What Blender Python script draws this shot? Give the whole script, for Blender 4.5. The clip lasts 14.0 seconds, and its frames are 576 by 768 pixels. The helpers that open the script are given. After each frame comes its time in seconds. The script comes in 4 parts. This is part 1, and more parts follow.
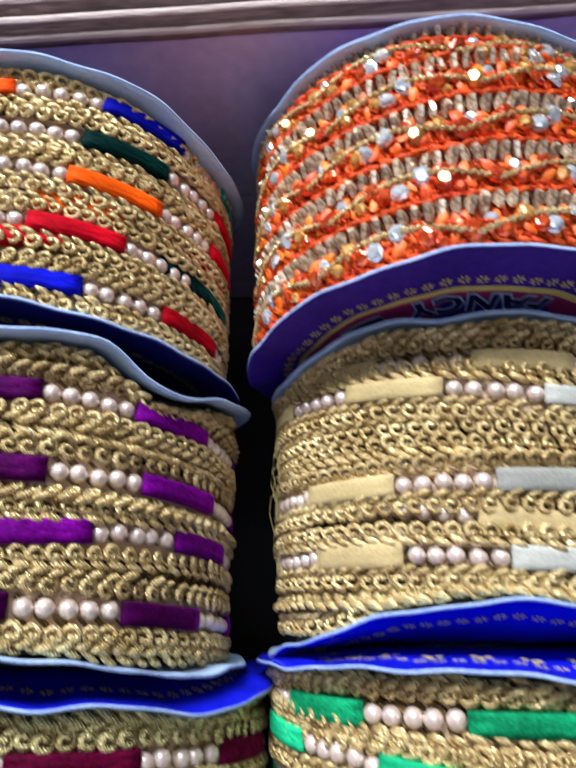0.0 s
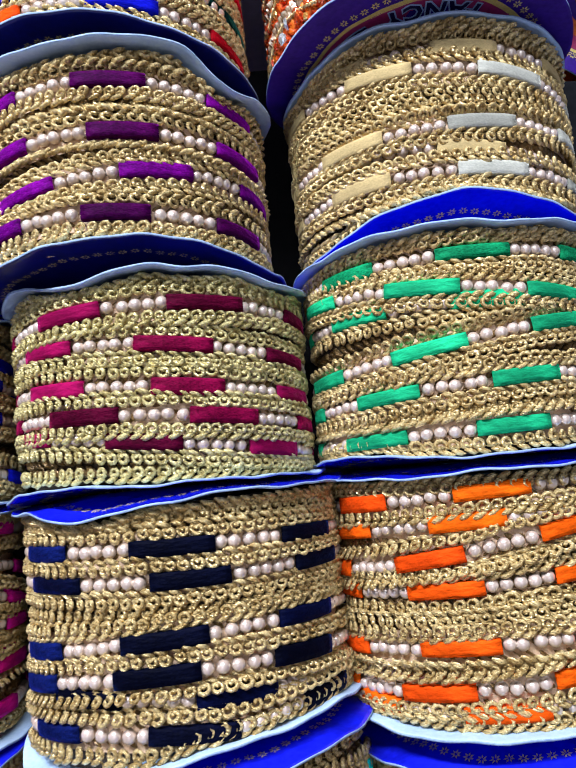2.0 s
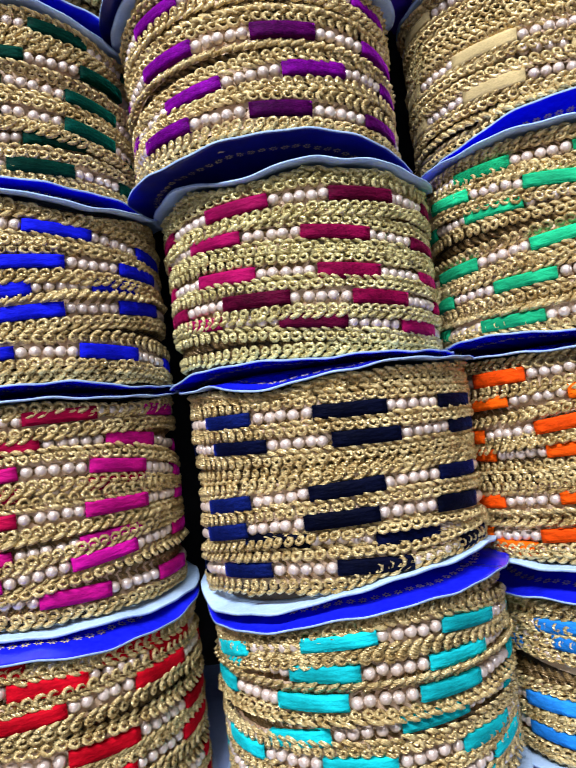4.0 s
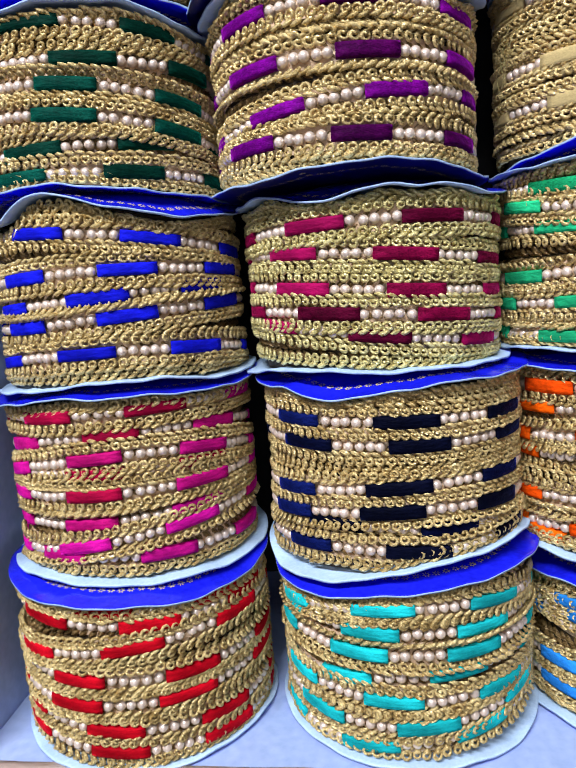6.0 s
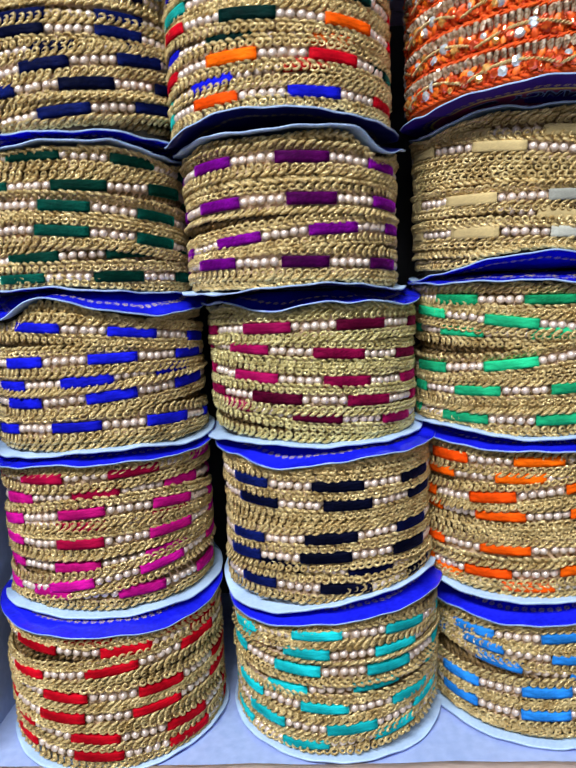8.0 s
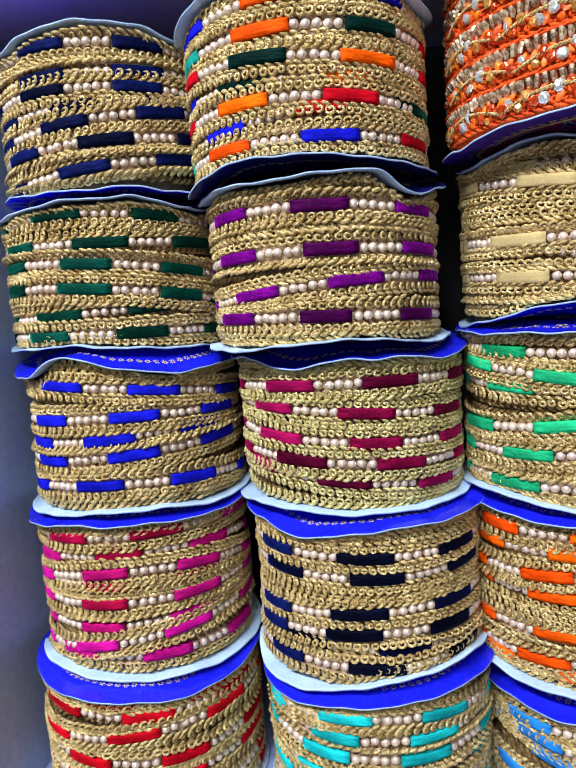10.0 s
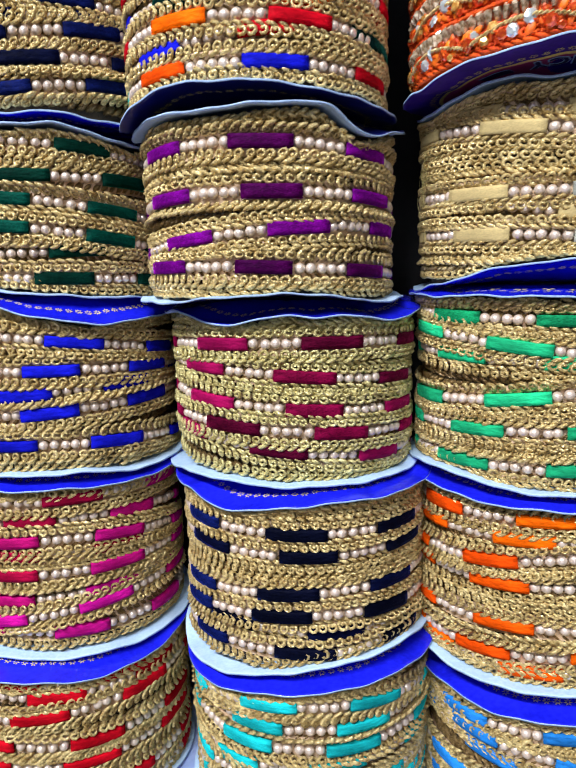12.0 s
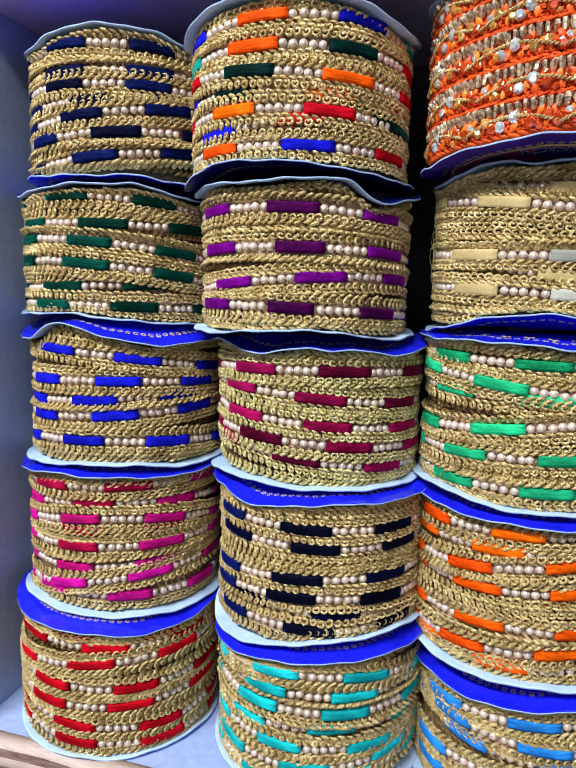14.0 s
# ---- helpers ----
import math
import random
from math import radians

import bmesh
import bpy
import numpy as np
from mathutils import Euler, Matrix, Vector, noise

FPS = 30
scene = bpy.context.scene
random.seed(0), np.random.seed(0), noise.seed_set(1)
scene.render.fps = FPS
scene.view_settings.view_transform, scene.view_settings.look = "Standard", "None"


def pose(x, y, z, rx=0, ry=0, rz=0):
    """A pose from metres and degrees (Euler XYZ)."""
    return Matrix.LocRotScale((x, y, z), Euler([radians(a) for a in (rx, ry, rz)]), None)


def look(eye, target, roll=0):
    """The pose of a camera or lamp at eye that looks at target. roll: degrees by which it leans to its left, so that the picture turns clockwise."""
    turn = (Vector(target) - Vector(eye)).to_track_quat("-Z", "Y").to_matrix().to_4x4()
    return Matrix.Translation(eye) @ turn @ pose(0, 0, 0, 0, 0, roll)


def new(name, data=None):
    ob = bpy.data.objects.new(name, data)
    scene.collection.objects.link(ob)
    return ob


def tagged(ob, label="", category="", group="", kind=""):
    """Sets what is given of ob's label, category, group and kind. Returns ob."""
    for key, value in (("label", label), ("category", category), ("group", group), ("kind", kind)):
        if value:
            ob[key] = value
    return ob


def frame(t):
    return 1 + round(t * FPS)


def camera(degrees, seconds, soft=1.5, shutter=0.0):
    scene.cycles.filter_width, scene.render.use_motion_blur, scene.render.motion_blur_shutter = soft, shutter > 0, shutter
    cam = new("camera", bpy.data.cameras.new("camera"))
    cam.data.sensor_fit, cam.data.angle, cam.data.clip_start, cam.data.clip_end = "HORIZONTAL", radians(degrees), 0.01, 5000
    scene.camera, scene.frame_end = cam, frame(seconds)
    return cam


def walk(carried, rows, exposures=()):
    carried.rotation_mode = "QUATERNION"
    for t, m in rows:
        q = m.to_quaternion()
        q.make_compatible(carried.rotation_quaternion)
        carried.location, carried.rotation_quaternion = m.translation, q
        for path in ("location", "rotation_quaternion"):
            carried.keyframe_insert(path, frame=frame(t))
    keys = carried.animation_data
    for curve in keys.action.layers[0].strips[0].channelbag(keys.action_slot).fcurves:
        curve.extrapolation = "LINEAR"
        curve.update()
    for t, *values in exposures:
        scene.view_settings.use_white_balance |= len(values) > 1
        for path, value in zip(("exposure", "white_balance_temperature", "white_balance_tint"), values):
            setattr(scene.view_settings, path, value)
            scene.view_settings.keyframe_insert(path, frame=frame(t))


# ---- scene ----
cam = camera(47.3, 14.0, soft=1.05, shutter=0.3)
METRES, EYE, TILT, LEAN, TURN = 0.69, 1.23, 20.0, 0.0, 0.0
ROWS = [
    (0.0, 0.0000, 0.0000, 0.0000, 0.00, 0.00, -0.00),
    (0.5, 0.0254, -0.0221, -0.0359, -0.66, -2.90, 1.91),
    (1.0, 0.0107, -0.0642, -0.0603, -0.90, -6.71, 3.44),
    (1.5, -0.0222, -0.1022, -0.0909, -3.19, -10.84, 4.30),
    (2.0, -0.0459, -0.1316, -0.0835, -4.72, -12.16, 4.04),
    (2.5, -0.0705, -0.1493, -0.0780, -4.13, -13.80, 3.02),
    (3.0, -0.0844, -0.1628, -0.0745, -4.24, -16.42, 4.17),
    (3.5, -0.1067, -0.1651, -0.0937, -4.18, -16.90, 3.53),
    (4.0, -0.1276, -0.1657, -0.0969, -4.70, -17.53, 5.06),
    (4.2, -0.1375, -0.1707, -0.0963, -4.23, -17.36, 5.08),
    (6.3, -0.1241, -0.1788, 0.0090, 3.68, -30.96, 3.95),
    (6.5, -0.1359, -0.1839, 0.0178, 4.56, -31.49, 2.21),
    (7.0, -0.1440, -0.1820, 0.0359, -0.61, -29.94, 1.21),
    (7.5, -0.1785, -0.2063, 0.0579, -4.10, -30.24, 0.71),
    (8.0, -0.1264, -0.2291, 0.0802, -2.64, -29.40, 1.50),
    (8.2, -0.0958, -0.2227, 0.0962, 1.51, -30.12, 2.25),
    (10.3, -0.0524, -0.1817, 0.0934, 6.65, -28.07, 6.18),
    (10.5, -0.0333, -0.1835, 0.0957, 7.41, -28.32, 6.00),
    (11.0, 0.0208, -0.1918, 0.1017, 9.57, -28.90, 5.28),
    (11.5, 0.0109, -0.1879, 0.0927, 10.11, -29.07, 5.59),
    (12.0, -0.0484, -0.1543, 0.0625, 4.98, -30.12, 3.01),
    (12.5, -0.0820, -0.1489, 0.0565, 3.73, -30.39, 2.31),
    (13.0, -0.0285, -0.1994, 0.0895, 5.62, -29.31, 1.84),
    (13.5, -0.0061, -0.2291, 0.1119, 10.30, -28.22, 2.17),
    (14.0, -0.0068, -0.2181, 0.1048, 11.76, -28.50, 2.84),
]
walk(cam, [(t, pose(0, 0, EYE, TILT, LEAN, TURN) @ pose(METRES * x, METRES * y, METRES * z, 90 + pitch, roll, yaw)) for t, x, y, z, yaw, pitch, roll in ROWS],
     exposures=((0.0, 0.08, 6250, 14), (0.8, 0.14, 6250, 14), (2.0, 0.05, 6200, 15), (4.2, 0.04, 6350, 14), (6.3, -0.16, 6550, 12), (8.0, -0.26, 6550, 11), (10.3, -0.10, 6600, 10), (14.0, -0.15, 6600, 10)))

# ---- world, lamps, exposure ----
world = bpy.data.worlds.new("world")
scene.world = world
world.use_nodes = True
world.node_tree.nodes["Background"].inputs[0].default_value = (0.5, 0.55, 0.65, 1)
world.node_tree.nodes["Background"].inputs[1].default_value = 0.01


def lamp(name, at, target, size, size_y, watts, colour):
    data = bpy.data.lights.new(name, "AREA")
    data.shape, data.size, data.size_y, data.energy, data.color = "RECTANGLE", size, size_y, watts, colour
    ob = new(name, data)
    ob.matrix_world = look(at, target)
    return ob


lamp("tube_lamp", (-0.64, -0.92, 2.42), (-0.16, 0.15, 1.16), 1.0, 0.10, 58, (0.83, 0.90, 1.0))
lamp("tube_lamp", (0.10, -1.30, 2.42), (-0.20, 0.15, 1.16), 0.9, 0.10, 12, (0.83, 0.90, 1.0))
# broad low fill, added to brighten undersides; no window stands here
lamp("front_fill", (-0.25, -2.38, 1.05), (-0.12, 0, 1.25), 1.5, 1.5, 13, (0.72, 0.82, 1.0))

# ---- materials ----


def nodes_of(name):
    mat = bpy.data.materials.new(name)
    mat.use_nodes = True
    tree = mat.node_tree
    return mat, tree, tree.nodes["Principled BSDF"]


def add(tree, kind, **values):
    node = tree.nodes.new(kind)
    for key, value in values.items():
        node.inputs[key].default_value = value
    return node


def surface(name, dark, light, rough=0.5, metal=0.0, scale=60.0, fine=900.0, bump=0.2, depth=0.0003, sheen=0.0, coat=0.0,
            vary=0.0, stretch=(1, 1, 1), tint=(1, 1, 1, 1), shine=0.5):
    """Two colours mixed by coarse and fine noise, with relief from the fine one; vary: how far whole pieces differ."""
    mat, tree, out = nodes_of(name)
    link = tree.links.new
    place = add(tree, "ShaderNodeTexCoord")
    squeeze = add(tree, "ShaderNodeMapping", Scale=stretch)
    link(place.outputs["Object"], squeeze.inputs[0])
    coarse = add(tree, "ShaderNodeTexNoise", Scale=scale, Detail=3.0)
    small = add(tree, "ShaderNodeTexNoise", Scale=fine, Detail=2.0)
    link(squeeze.outputs[0], coarse.inputs["Vector"])
    link(squeeze.outputs[0], small.inputs["Vector"])
    both = tree.nodes.new("ShaderNodeMath")
    both.operation = "ADD"
    link(coarse.outputs[0], both.inputs[0])
    link(small.outputs[0], both.inputs[1])
    ramp = tree.nodes.new("ShaderNodeValToRGB")
    ramp.color_ramp.elements[0].position, ramp.color_ramp.elements[1].position = 0.36, 0.64
    ramp.color_ramp.elements[0].color, ramp.color_ramp.elements[1].color = (*dark, 1), (*light, 1)
    half = tree.nodes.new("ShaderNodeMath")
    half.operation, half.inputs[1].default_value = "MULTIPLY", 0.5
    link(both.outputs[0], half.inputs[0])
    link(half.outputs[0], ramp.inputs[0])
    colour = ramp.outputs[0]
    if vary:
        info = tree.nodes.new("ShaderNodeObjectInfo")
        low, high = vary if isinstance(vary, tuple) else ((1 - vary,) * 3, (1 + vary,) * 3)
        span = tree.nodes.new("ShaderNodeMixRGB")
        span.inputs[1].default_value, span.inputs[2].default_value = (*low, 1), (*high, 1)
        link(info.outputs["Random"], span.inputs[0])
        times = tree.nodes.new("ShaderNodeMixRGB")
        times.blend_type, times.inputs[0].default_value = "MULTIPLY", 1.0
        link(colour, times.inputs[1])
        link(span.outputs[0], times.inputs[2])
        colour = times.outputs[0]
    link(colour, out.inputs["Base Color"])
    relief = add(tree, "ShaderNodeBump", Strength=bump, Distance=depth)
    link(small.outputs[0], relief.inputs["Height"])
    link(relief.outputs[0], out.inputs["Normal"])
    out.inputs["Roughness"].default_value, out.inputs["Metallic"].default_value = rough, metal
    out.inputs["Specular IOR Level"].default_value = shine
    if sheen:
        out.inputs["Sheen Weight"].default_value, out.inputs["Sheen Roughness"].default_value = sheen, 0.45
        out.inputs["Sheen Tint"].default_value = tint
    if coat:
        out.inputs["Coat Weight"].default_value, out.inputs["Coat Roughness"].default_value = coat, 0.12
    return mat


def velvet(name, colour, glow=None, vary=0.28):
    """Crushed pile fabric: brushed streaks and patches lying different ways, brighter where the pile is seen from the side."""
    peak = max(colour)
    low = tuple(c * (0.8 if peak > 0.2 else 0.6) for c in colour)
    high = tuple(min(1, c * (1.12 if peak > 0.2 else 2.0)) for c in colour)
    tint = glow or tuple(min(1, 0.9 * c / peak + 0.005) for c in colour)
    mat = surface(name, low, high, rough=0.55, scale=210, fine=1500, bump=0.3, depth=0.0004, vary=vary, stretch=(0.8, 0.8, 1.4), shine=0.02,
                  sheen=0.5, tint=(*tint, 1))
    tree = mat.node_tree
    tree.nodes["Principled BSDF"].inputs["Sheen Roughness"].default_value = 0.32
    place = next(n for n in tree.nodes if n.bl_idname == "ShaderNodeTexCoord")
    squeeze = add(tree, "ShaderNodeMapping", Scale=(0.35, 0.35, 1.0))
    tree.links.new(place.outputs["Object"], squeeze.inputs[0])
    crush = add(tree, "ShaderNodeTexNoise", Scale=420.0, Detail=2.0)
    tree.links.new(squeeze.outputs[0], crush.inputs["Vector"])
    first = next(n for n in tree.nodes if n.bl_idname == "ShaderNodeBump")
    second = add(tree, "ShaderNodeBump", Strength=0.3 if min(colour) > 0.1 else 0.8, Distance=0.0014)
    tree.links.new(crush.outputs[0], second.inputs["Height"])
    tree.links.new(first.outputs[0], second.inputs["Normal"])
    tree.links.new(second.outputs[0], tree.nodes["Principled BSDF"].inputs["Normal"])
    # the pile lies up or down in soft patches
    lay = add(tree, "ShaderNodeTexNoise", Scale=190.0, Detail=3.0, Roughness=0.6)
    tree.links.new(squeeze.outputs[0], lay.inputs["Vector"])
    patch = tree.nodes.new("ShaderNodeValToRGB")
    patch.color_ramp.elements[0].position, patch.color_ramp.elements[1].position = 0.38, 0.64
    patch.color_ramp.elements[0].color, patch.color_ramp.elements[1].color = (*(0.84 if min(colour) > 0.1 else 0.64,) * 3, 1), (*(1.1 if min(colour) > 0.1 else 1.38,) * 3, 1)
    tree.links.new(lay.outputs[0], patch.inputs[0])
    out = tree.nodes["Principled BSDF"]
    shade = tree.nodes.new("ShaderNodeMixRGB")
    shade.blend_type, shade.inputs[0].default_value = "MULTIPLY", 1.0
    tree.links.new(out.inputs["Base Color"].links[0].from_socket, shade.inputs[1])
    tree.links.new(patch.outputs[0], shade.inputs[2])
    tree.links.new(shade.outputs[0], out.inputs["Base Color"])
    return mat


def gold_thread(name, dark, light):
    """Metallic embroidery yarn: fine slanting filaments."""
    mat = surface(name, dark, light, rough=0.30, metal=0.35, scale=130, fine=1100, bump=0.12, depth=0.0002)
    tree = mat.node_tree
    twist = add(tree, "ShaderNodeTexWave", Scale=540.0, Distortion=2.0, Detail=1.0)
    twist.bands_direction = "DIAGONAL"
    place = next(n for n in tree.nodes if n.bl_idname == "ShaderNodeTexCoord")
    tree.links.new(place.outputs["Object"], twist.inputs["Vector"])
    first = next(n for n in tree.nodes if n.bl_idname == "ShaderNodeBump")
    second = add(tree, "ShaderNodeBump", Strength=0.8, Distance=0.0003)
    tree.links.new(twist.outputs["Fac"], second.inputs["Height"])
    tree.links.new(first.outputs[0], second.inputs["Normal"])
    tree.links.new(second.outputs[0], tree.nodes["Principled BSDF"].inputs["Normal"])
    return mat


GOLD = gold_thread("gold_yarn", (0.40, 0.24, 0.065), (1.0, 0.78, 0.365))
GOLD_PALE = gold_thread("pale_gold_yarn", (0.43, 0.315, 0.09), (1.0, 0.87, 0.41))
# darker copy of the gold yarn: shade between the turns put into its colour
GOLD_SHADED = gold_thread("shaded_gold_yarn", (0.10, 0.055, 0.015), (0.36, 0.22, 0.08))
# brown tape coloured near-black, so crevices read as shaded
CORE = surface("shaded_wound_tape", (0.02, 0.012, 0.005), (0.07, 0.04, 0.018), rough=0.7, scale=200, fine=1500, bump=0.6)
TAPE = surface("peach_tape", (0.58, 0.37, 0.21), (0.80, 0.57, 0.37), rough=0.65, scale=150, fine=1800, bump=0.4)
PEARL = surface("pearl_plastic", (0.64, 0.46, 0.34), (0.80, 0.61, 0.49), rough=0.24, metal=0.0, scale=90, fine=400, bump=0.02, coat=1.0, vary=0.06, shine=0.9)
PEARL.node_tree.nodes["Principled BSDF"].inputs["Thin Film Thickness"].default_value = 260
PEARL.node_tree.nodes["Principled BSDF"].inputs["Coat IOR"].default_value = 3.1
PEARL.node_tree.nodes["Principled BSDF"].inputs["Coat Roughness"].default_value = 0.28
PEARL.node_tree.nodes["Principled BSDF"].inputs["Coat Tint"].default_value = (0.96, 0.98, 1.0, 1)
CARD_BLUE = surface("blue_gloss_card", (0.008, 0.011, 0.58), (0.014, 0.020, 0.78), rough=0.22, scale=50, fine=500, bump=0.05, coat=0.4, shine=0.4)
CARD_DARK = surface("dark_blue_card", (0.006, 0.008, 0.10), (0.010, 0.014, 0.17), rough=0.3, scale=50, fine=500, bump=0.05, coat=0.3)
CARD_PURPLE = surface("purple_gloss_card", (0.036, 0.010, 0.20), (0.060, 0.018, 0.31), rough=0.5, scale=40, fine=500, bump=0.05, shine=0.15)
CARD_WHITE = surface("white_card", (0.42, 0.59, 0.82), (0.56, 0.72, 0.92), rough=0.5, scale=45, fine=700, bump=0.15)
CARD_EDGE = surface("cut_card_edge", (0.22, 0.31, 0.48), (0.40, 0.52, 0.72), rough=0.7, scale=120, fine=900, bump=0.4)
PRINT_GOLD = surface("gold_print", (0.70, 0.52, 0.10), (0.90, 0.72, 0.22), rough=0.4, scale=300, fine=2000, bump=0.05)
PRINT_PINK = surface("magenta_print", (0.38, 0.02, 0.12), (0.55, 0.05, 0.16), rough=0.3, scale=60, fine=900, bump=0.03)
PRINT_ORANGE = surface("orange_print", (0.62, 0.10, 0.02), (0.80, 0.24, 0.03), rough=0.3, scale=40, fine=900, bump=0.03)
PRINT_NAVY = surface("navy_print", (0.01, 0.008, 0.05), (0.02, 0.016, 0.09), rough=0.3, scale=60, fine=900, bump=0.03)
# shelf paint tinted mauve: bounced light on the underside put into its colour
BOUNCE_MAUVE = surface("mauve_bounce_paint", (0.57, 0.42, 0.56), (0.70, 0.54, 0.68), rough=0.42, scale=14, fine=220, bump=0.25, depth=0.0006)
PAINT = surface("pale_blue_paint", (0.33, 0.43, 0.70), (0.44, 0.54, 0.82), rough=0.42, scale=14, fine=220, bump=0.25, depth=0.0006)


def scuffed(mat, dirt, scale, limit):
    """Sparse dirt and chips over a paint."""
    tree = mat.node_tree
    out = tree.nodes["Principled BSDF"]
    under = out.inputs["Base Color"].links[0].from_socket
    place = next(n for n in tree.nodes if n.bl_idname == "ShaderNodeTexCoord")
    spots = add(tree, "ShaderNodeTexNoise", Scale=scale, Detail=6.0, Roughness=0.7)
    tree.links.new(place.outputs["Object"], spots.inputs["Vector"])
    edge = tree.nodes.new("ShaderNodeValToRGB")
    edge.color_ramp.elements[0].position, edge.color_ramp.elements[1].position = limit, limit + 0.06
    tree.links.new(spots.outputs[0], edge.inputs[0])
    mixed = tree.nodes.new("ShaderNodeMixRGB")
    mixed.inputs[2].default_value = (*dirt, 1)
    tree.links.new(edge.outputs[0], mixed.inputs[0])
    tree.links.new(under, mixed.inputs[1])
    tree.links.new(mixed.outputs[0], out.inputs["Base Color"])


scuffed(BOUNCE_MAUVE, (0.16, 0.09, 0.08), 30.0, 0.64)
scuffed(PAINT, (0.16, 0.14, 0.18), 28.0, 0.66)
# deep shade behind the stacks is put into the back panel's colour
BACKING = surface("shaded_back_board", (0.005, 0.004, 0.005), (0.014, 0.010, 0.012), rough=0.7, scale=20, fine=200, bump=0.3)
WOOD = surface("worn_wood_edge", (0.13, 0.062, 0.045), (0.33, 0.20, 0.165), rough=0.55, scale=120, fine=900, bump=0.5, depth=0.0006, stretch=(0.14, 1, 1))
WOOD_PALE = surface("pale_wood_bead", (0.50, 0.36, 0.29), (0.66, 0.51, 0.43), rough=0.55, scale=120, fine=900, bump=0.5, depth=0.0006, stretch=(0.14, 1, 1))
PLASTER = surface("room_plaster", (0.11, 0.10, 0.10), (0.17, 0.16, 0.155), rough=0.85, scale=3, fine=80, bump=0.2)
FLOOR_TILE = surface("room_floor_tile", (0.24, 0.20, 0.20), (0.33, 0.28, 0.29), rough=0.4, scale=4, fine=90, bump=0.1)
# near-black, for the dark area under the printed roll
DARK_BOX = surface("added_dark_box", (0.008, 0.008, 0.009), (0.016, 0.016, 0.018), rough=0.8, shine=0.1, scale=20, fine=300, bump=0.2)

VELVET = {
    "red": velvet("red_velvet", (0.42, 0.003, 0.010)), "pink": velvet("magenta_velvet", (0.46, 0.005, 0.17), (1.0, 0.02, 0.60), ((0.8, 1, 0.6), (1.3, 1.5, 1.7))),
    "crimson": velvet("crimson_velvet", (0.28, 0.003, 0.030), (1.0, 0.02, 0.25)),
    # dkgreen has a brighter copy for its lit bars, the light put into colour
    "blue": velvet("royal_blue_velvet", (0.006, 0.008, 0.42)), "dkgreen": velvet("bottle_green_velvet", (0.0008, 0.016, 0.010), (0.01, 0.6, 0.38)), "bottle": velvet("lit_bottle_green_velvet", (0.001, 0.038, 0.025), (0.01, 0.7, 0.45)),
    "pine": velvet("pine_green_velvet", (0.0008, 0.010, 0.008), (0.02, 0.3, 0.2)),
    "navy": velvet("navy_velvet", (0.002, 0.003, 0.018), (0.01, 0.03, 0.4), ((0.5, 0.5, 0.4), (1.3, 2.0, 3.0))), "turq": velvet("turquoise_velvet", (0.006, 0.40, 0.41)),
    "black": velvet("blue_black_velvet", (0.0012, 0.0016, 0.0065), (0.012, 0.045, 0.26), 0.5),
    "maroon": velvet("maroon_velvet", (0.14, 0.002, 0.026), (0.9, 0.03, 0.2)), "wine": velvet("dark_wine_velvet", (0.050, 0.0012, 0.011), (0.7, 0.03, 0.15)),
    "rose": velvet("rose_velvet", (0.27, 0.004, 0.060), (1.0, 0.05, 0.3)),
    # darker copy for bars facing front, so the sides' sheen sits in the colour
    "purple": velvet("purple_velvet", (0.085, 0.0012, 0.105), (0.75, 0.02, 0.85)), "purple_dim": velvet("dim_purple_velvet", (0.036, 0.0008, 0.032), (0.75, 0.02, 0.85)),
    # darker emerald copy: the top flange's shade put into that row's colour
    "green_shaded": velvet("shaded_emerald_velvet", (0.004, 0.15, 0.055)), "sky": velvet("sky_blue_velvet", (0.020, 0.22, 0.66)),
    "orange": velvet("orange_velvet", (0.80, 0.085, 0.003), None, ((0.9, 0.65, 1), (1.1, 1.5, 1))), "green": velvet("emerald_velvet", (0.012, 0.37, 0.15)),
    "cream": velvet("cream_velvet", (0.46, 0.34, 0.15)), "ivory": velvet("ivory_velvet", (0.41, 0.40, 0.325)), "teal": velvet("teal_velvet", (0.008, 0.26, 0.21)),
}

# ---- mesh helpers ----


def quads(name, verts, faces, mats, parent=None, label="", slots=None, flat=False):
    """One mesh object from an array of points and an array of four-cornered faces."""
    verts, faces = np.asarray(verts, np.float32), np.asarray(faces, np.int32)
    me = bpy.data.meshes.new(name)
    me.vertices.add(len(verts))
    me.vertices.foreach_set("co", verts.ravel())
    me.loops.add(faces.size)
    me.loops.foreach_set("vertex_index", faces.ravel())
    me.polygons.add(len(faces))
    me.polygons.foreach_set("loop_start", np.arange(len(faces), dtype=np.int32) * 4)
    for mat in mats if isinstance(mats, (list, tuple)) else [mats]:
        me.materials.append(mat)
    if slots is not None:
        me.polygons.foreach_set("material_index", np.asarray(slots, np.int32))
    me.update(calc_edges=True)
    if flat:
        me.shade_flat()
    ob = new(name, me)
    if parent:
        ob.parent = parent
    return tagged(ob, label=label)


def part(name, bm, mat, parent, label="", smooth=True):
    me = bpy.data.meshes.new(name)
    bm.to_mesh(me)
    bm.free()
    for one in mat if isinstance(mat, (list, tuple)) else [mat]:
        me.materials.append(one)
    if not smooth:
        me.shade_flat()
    ob = new(name, me)
    if parent:
        ob.parent = parent
    return tagged(ob, label=label)


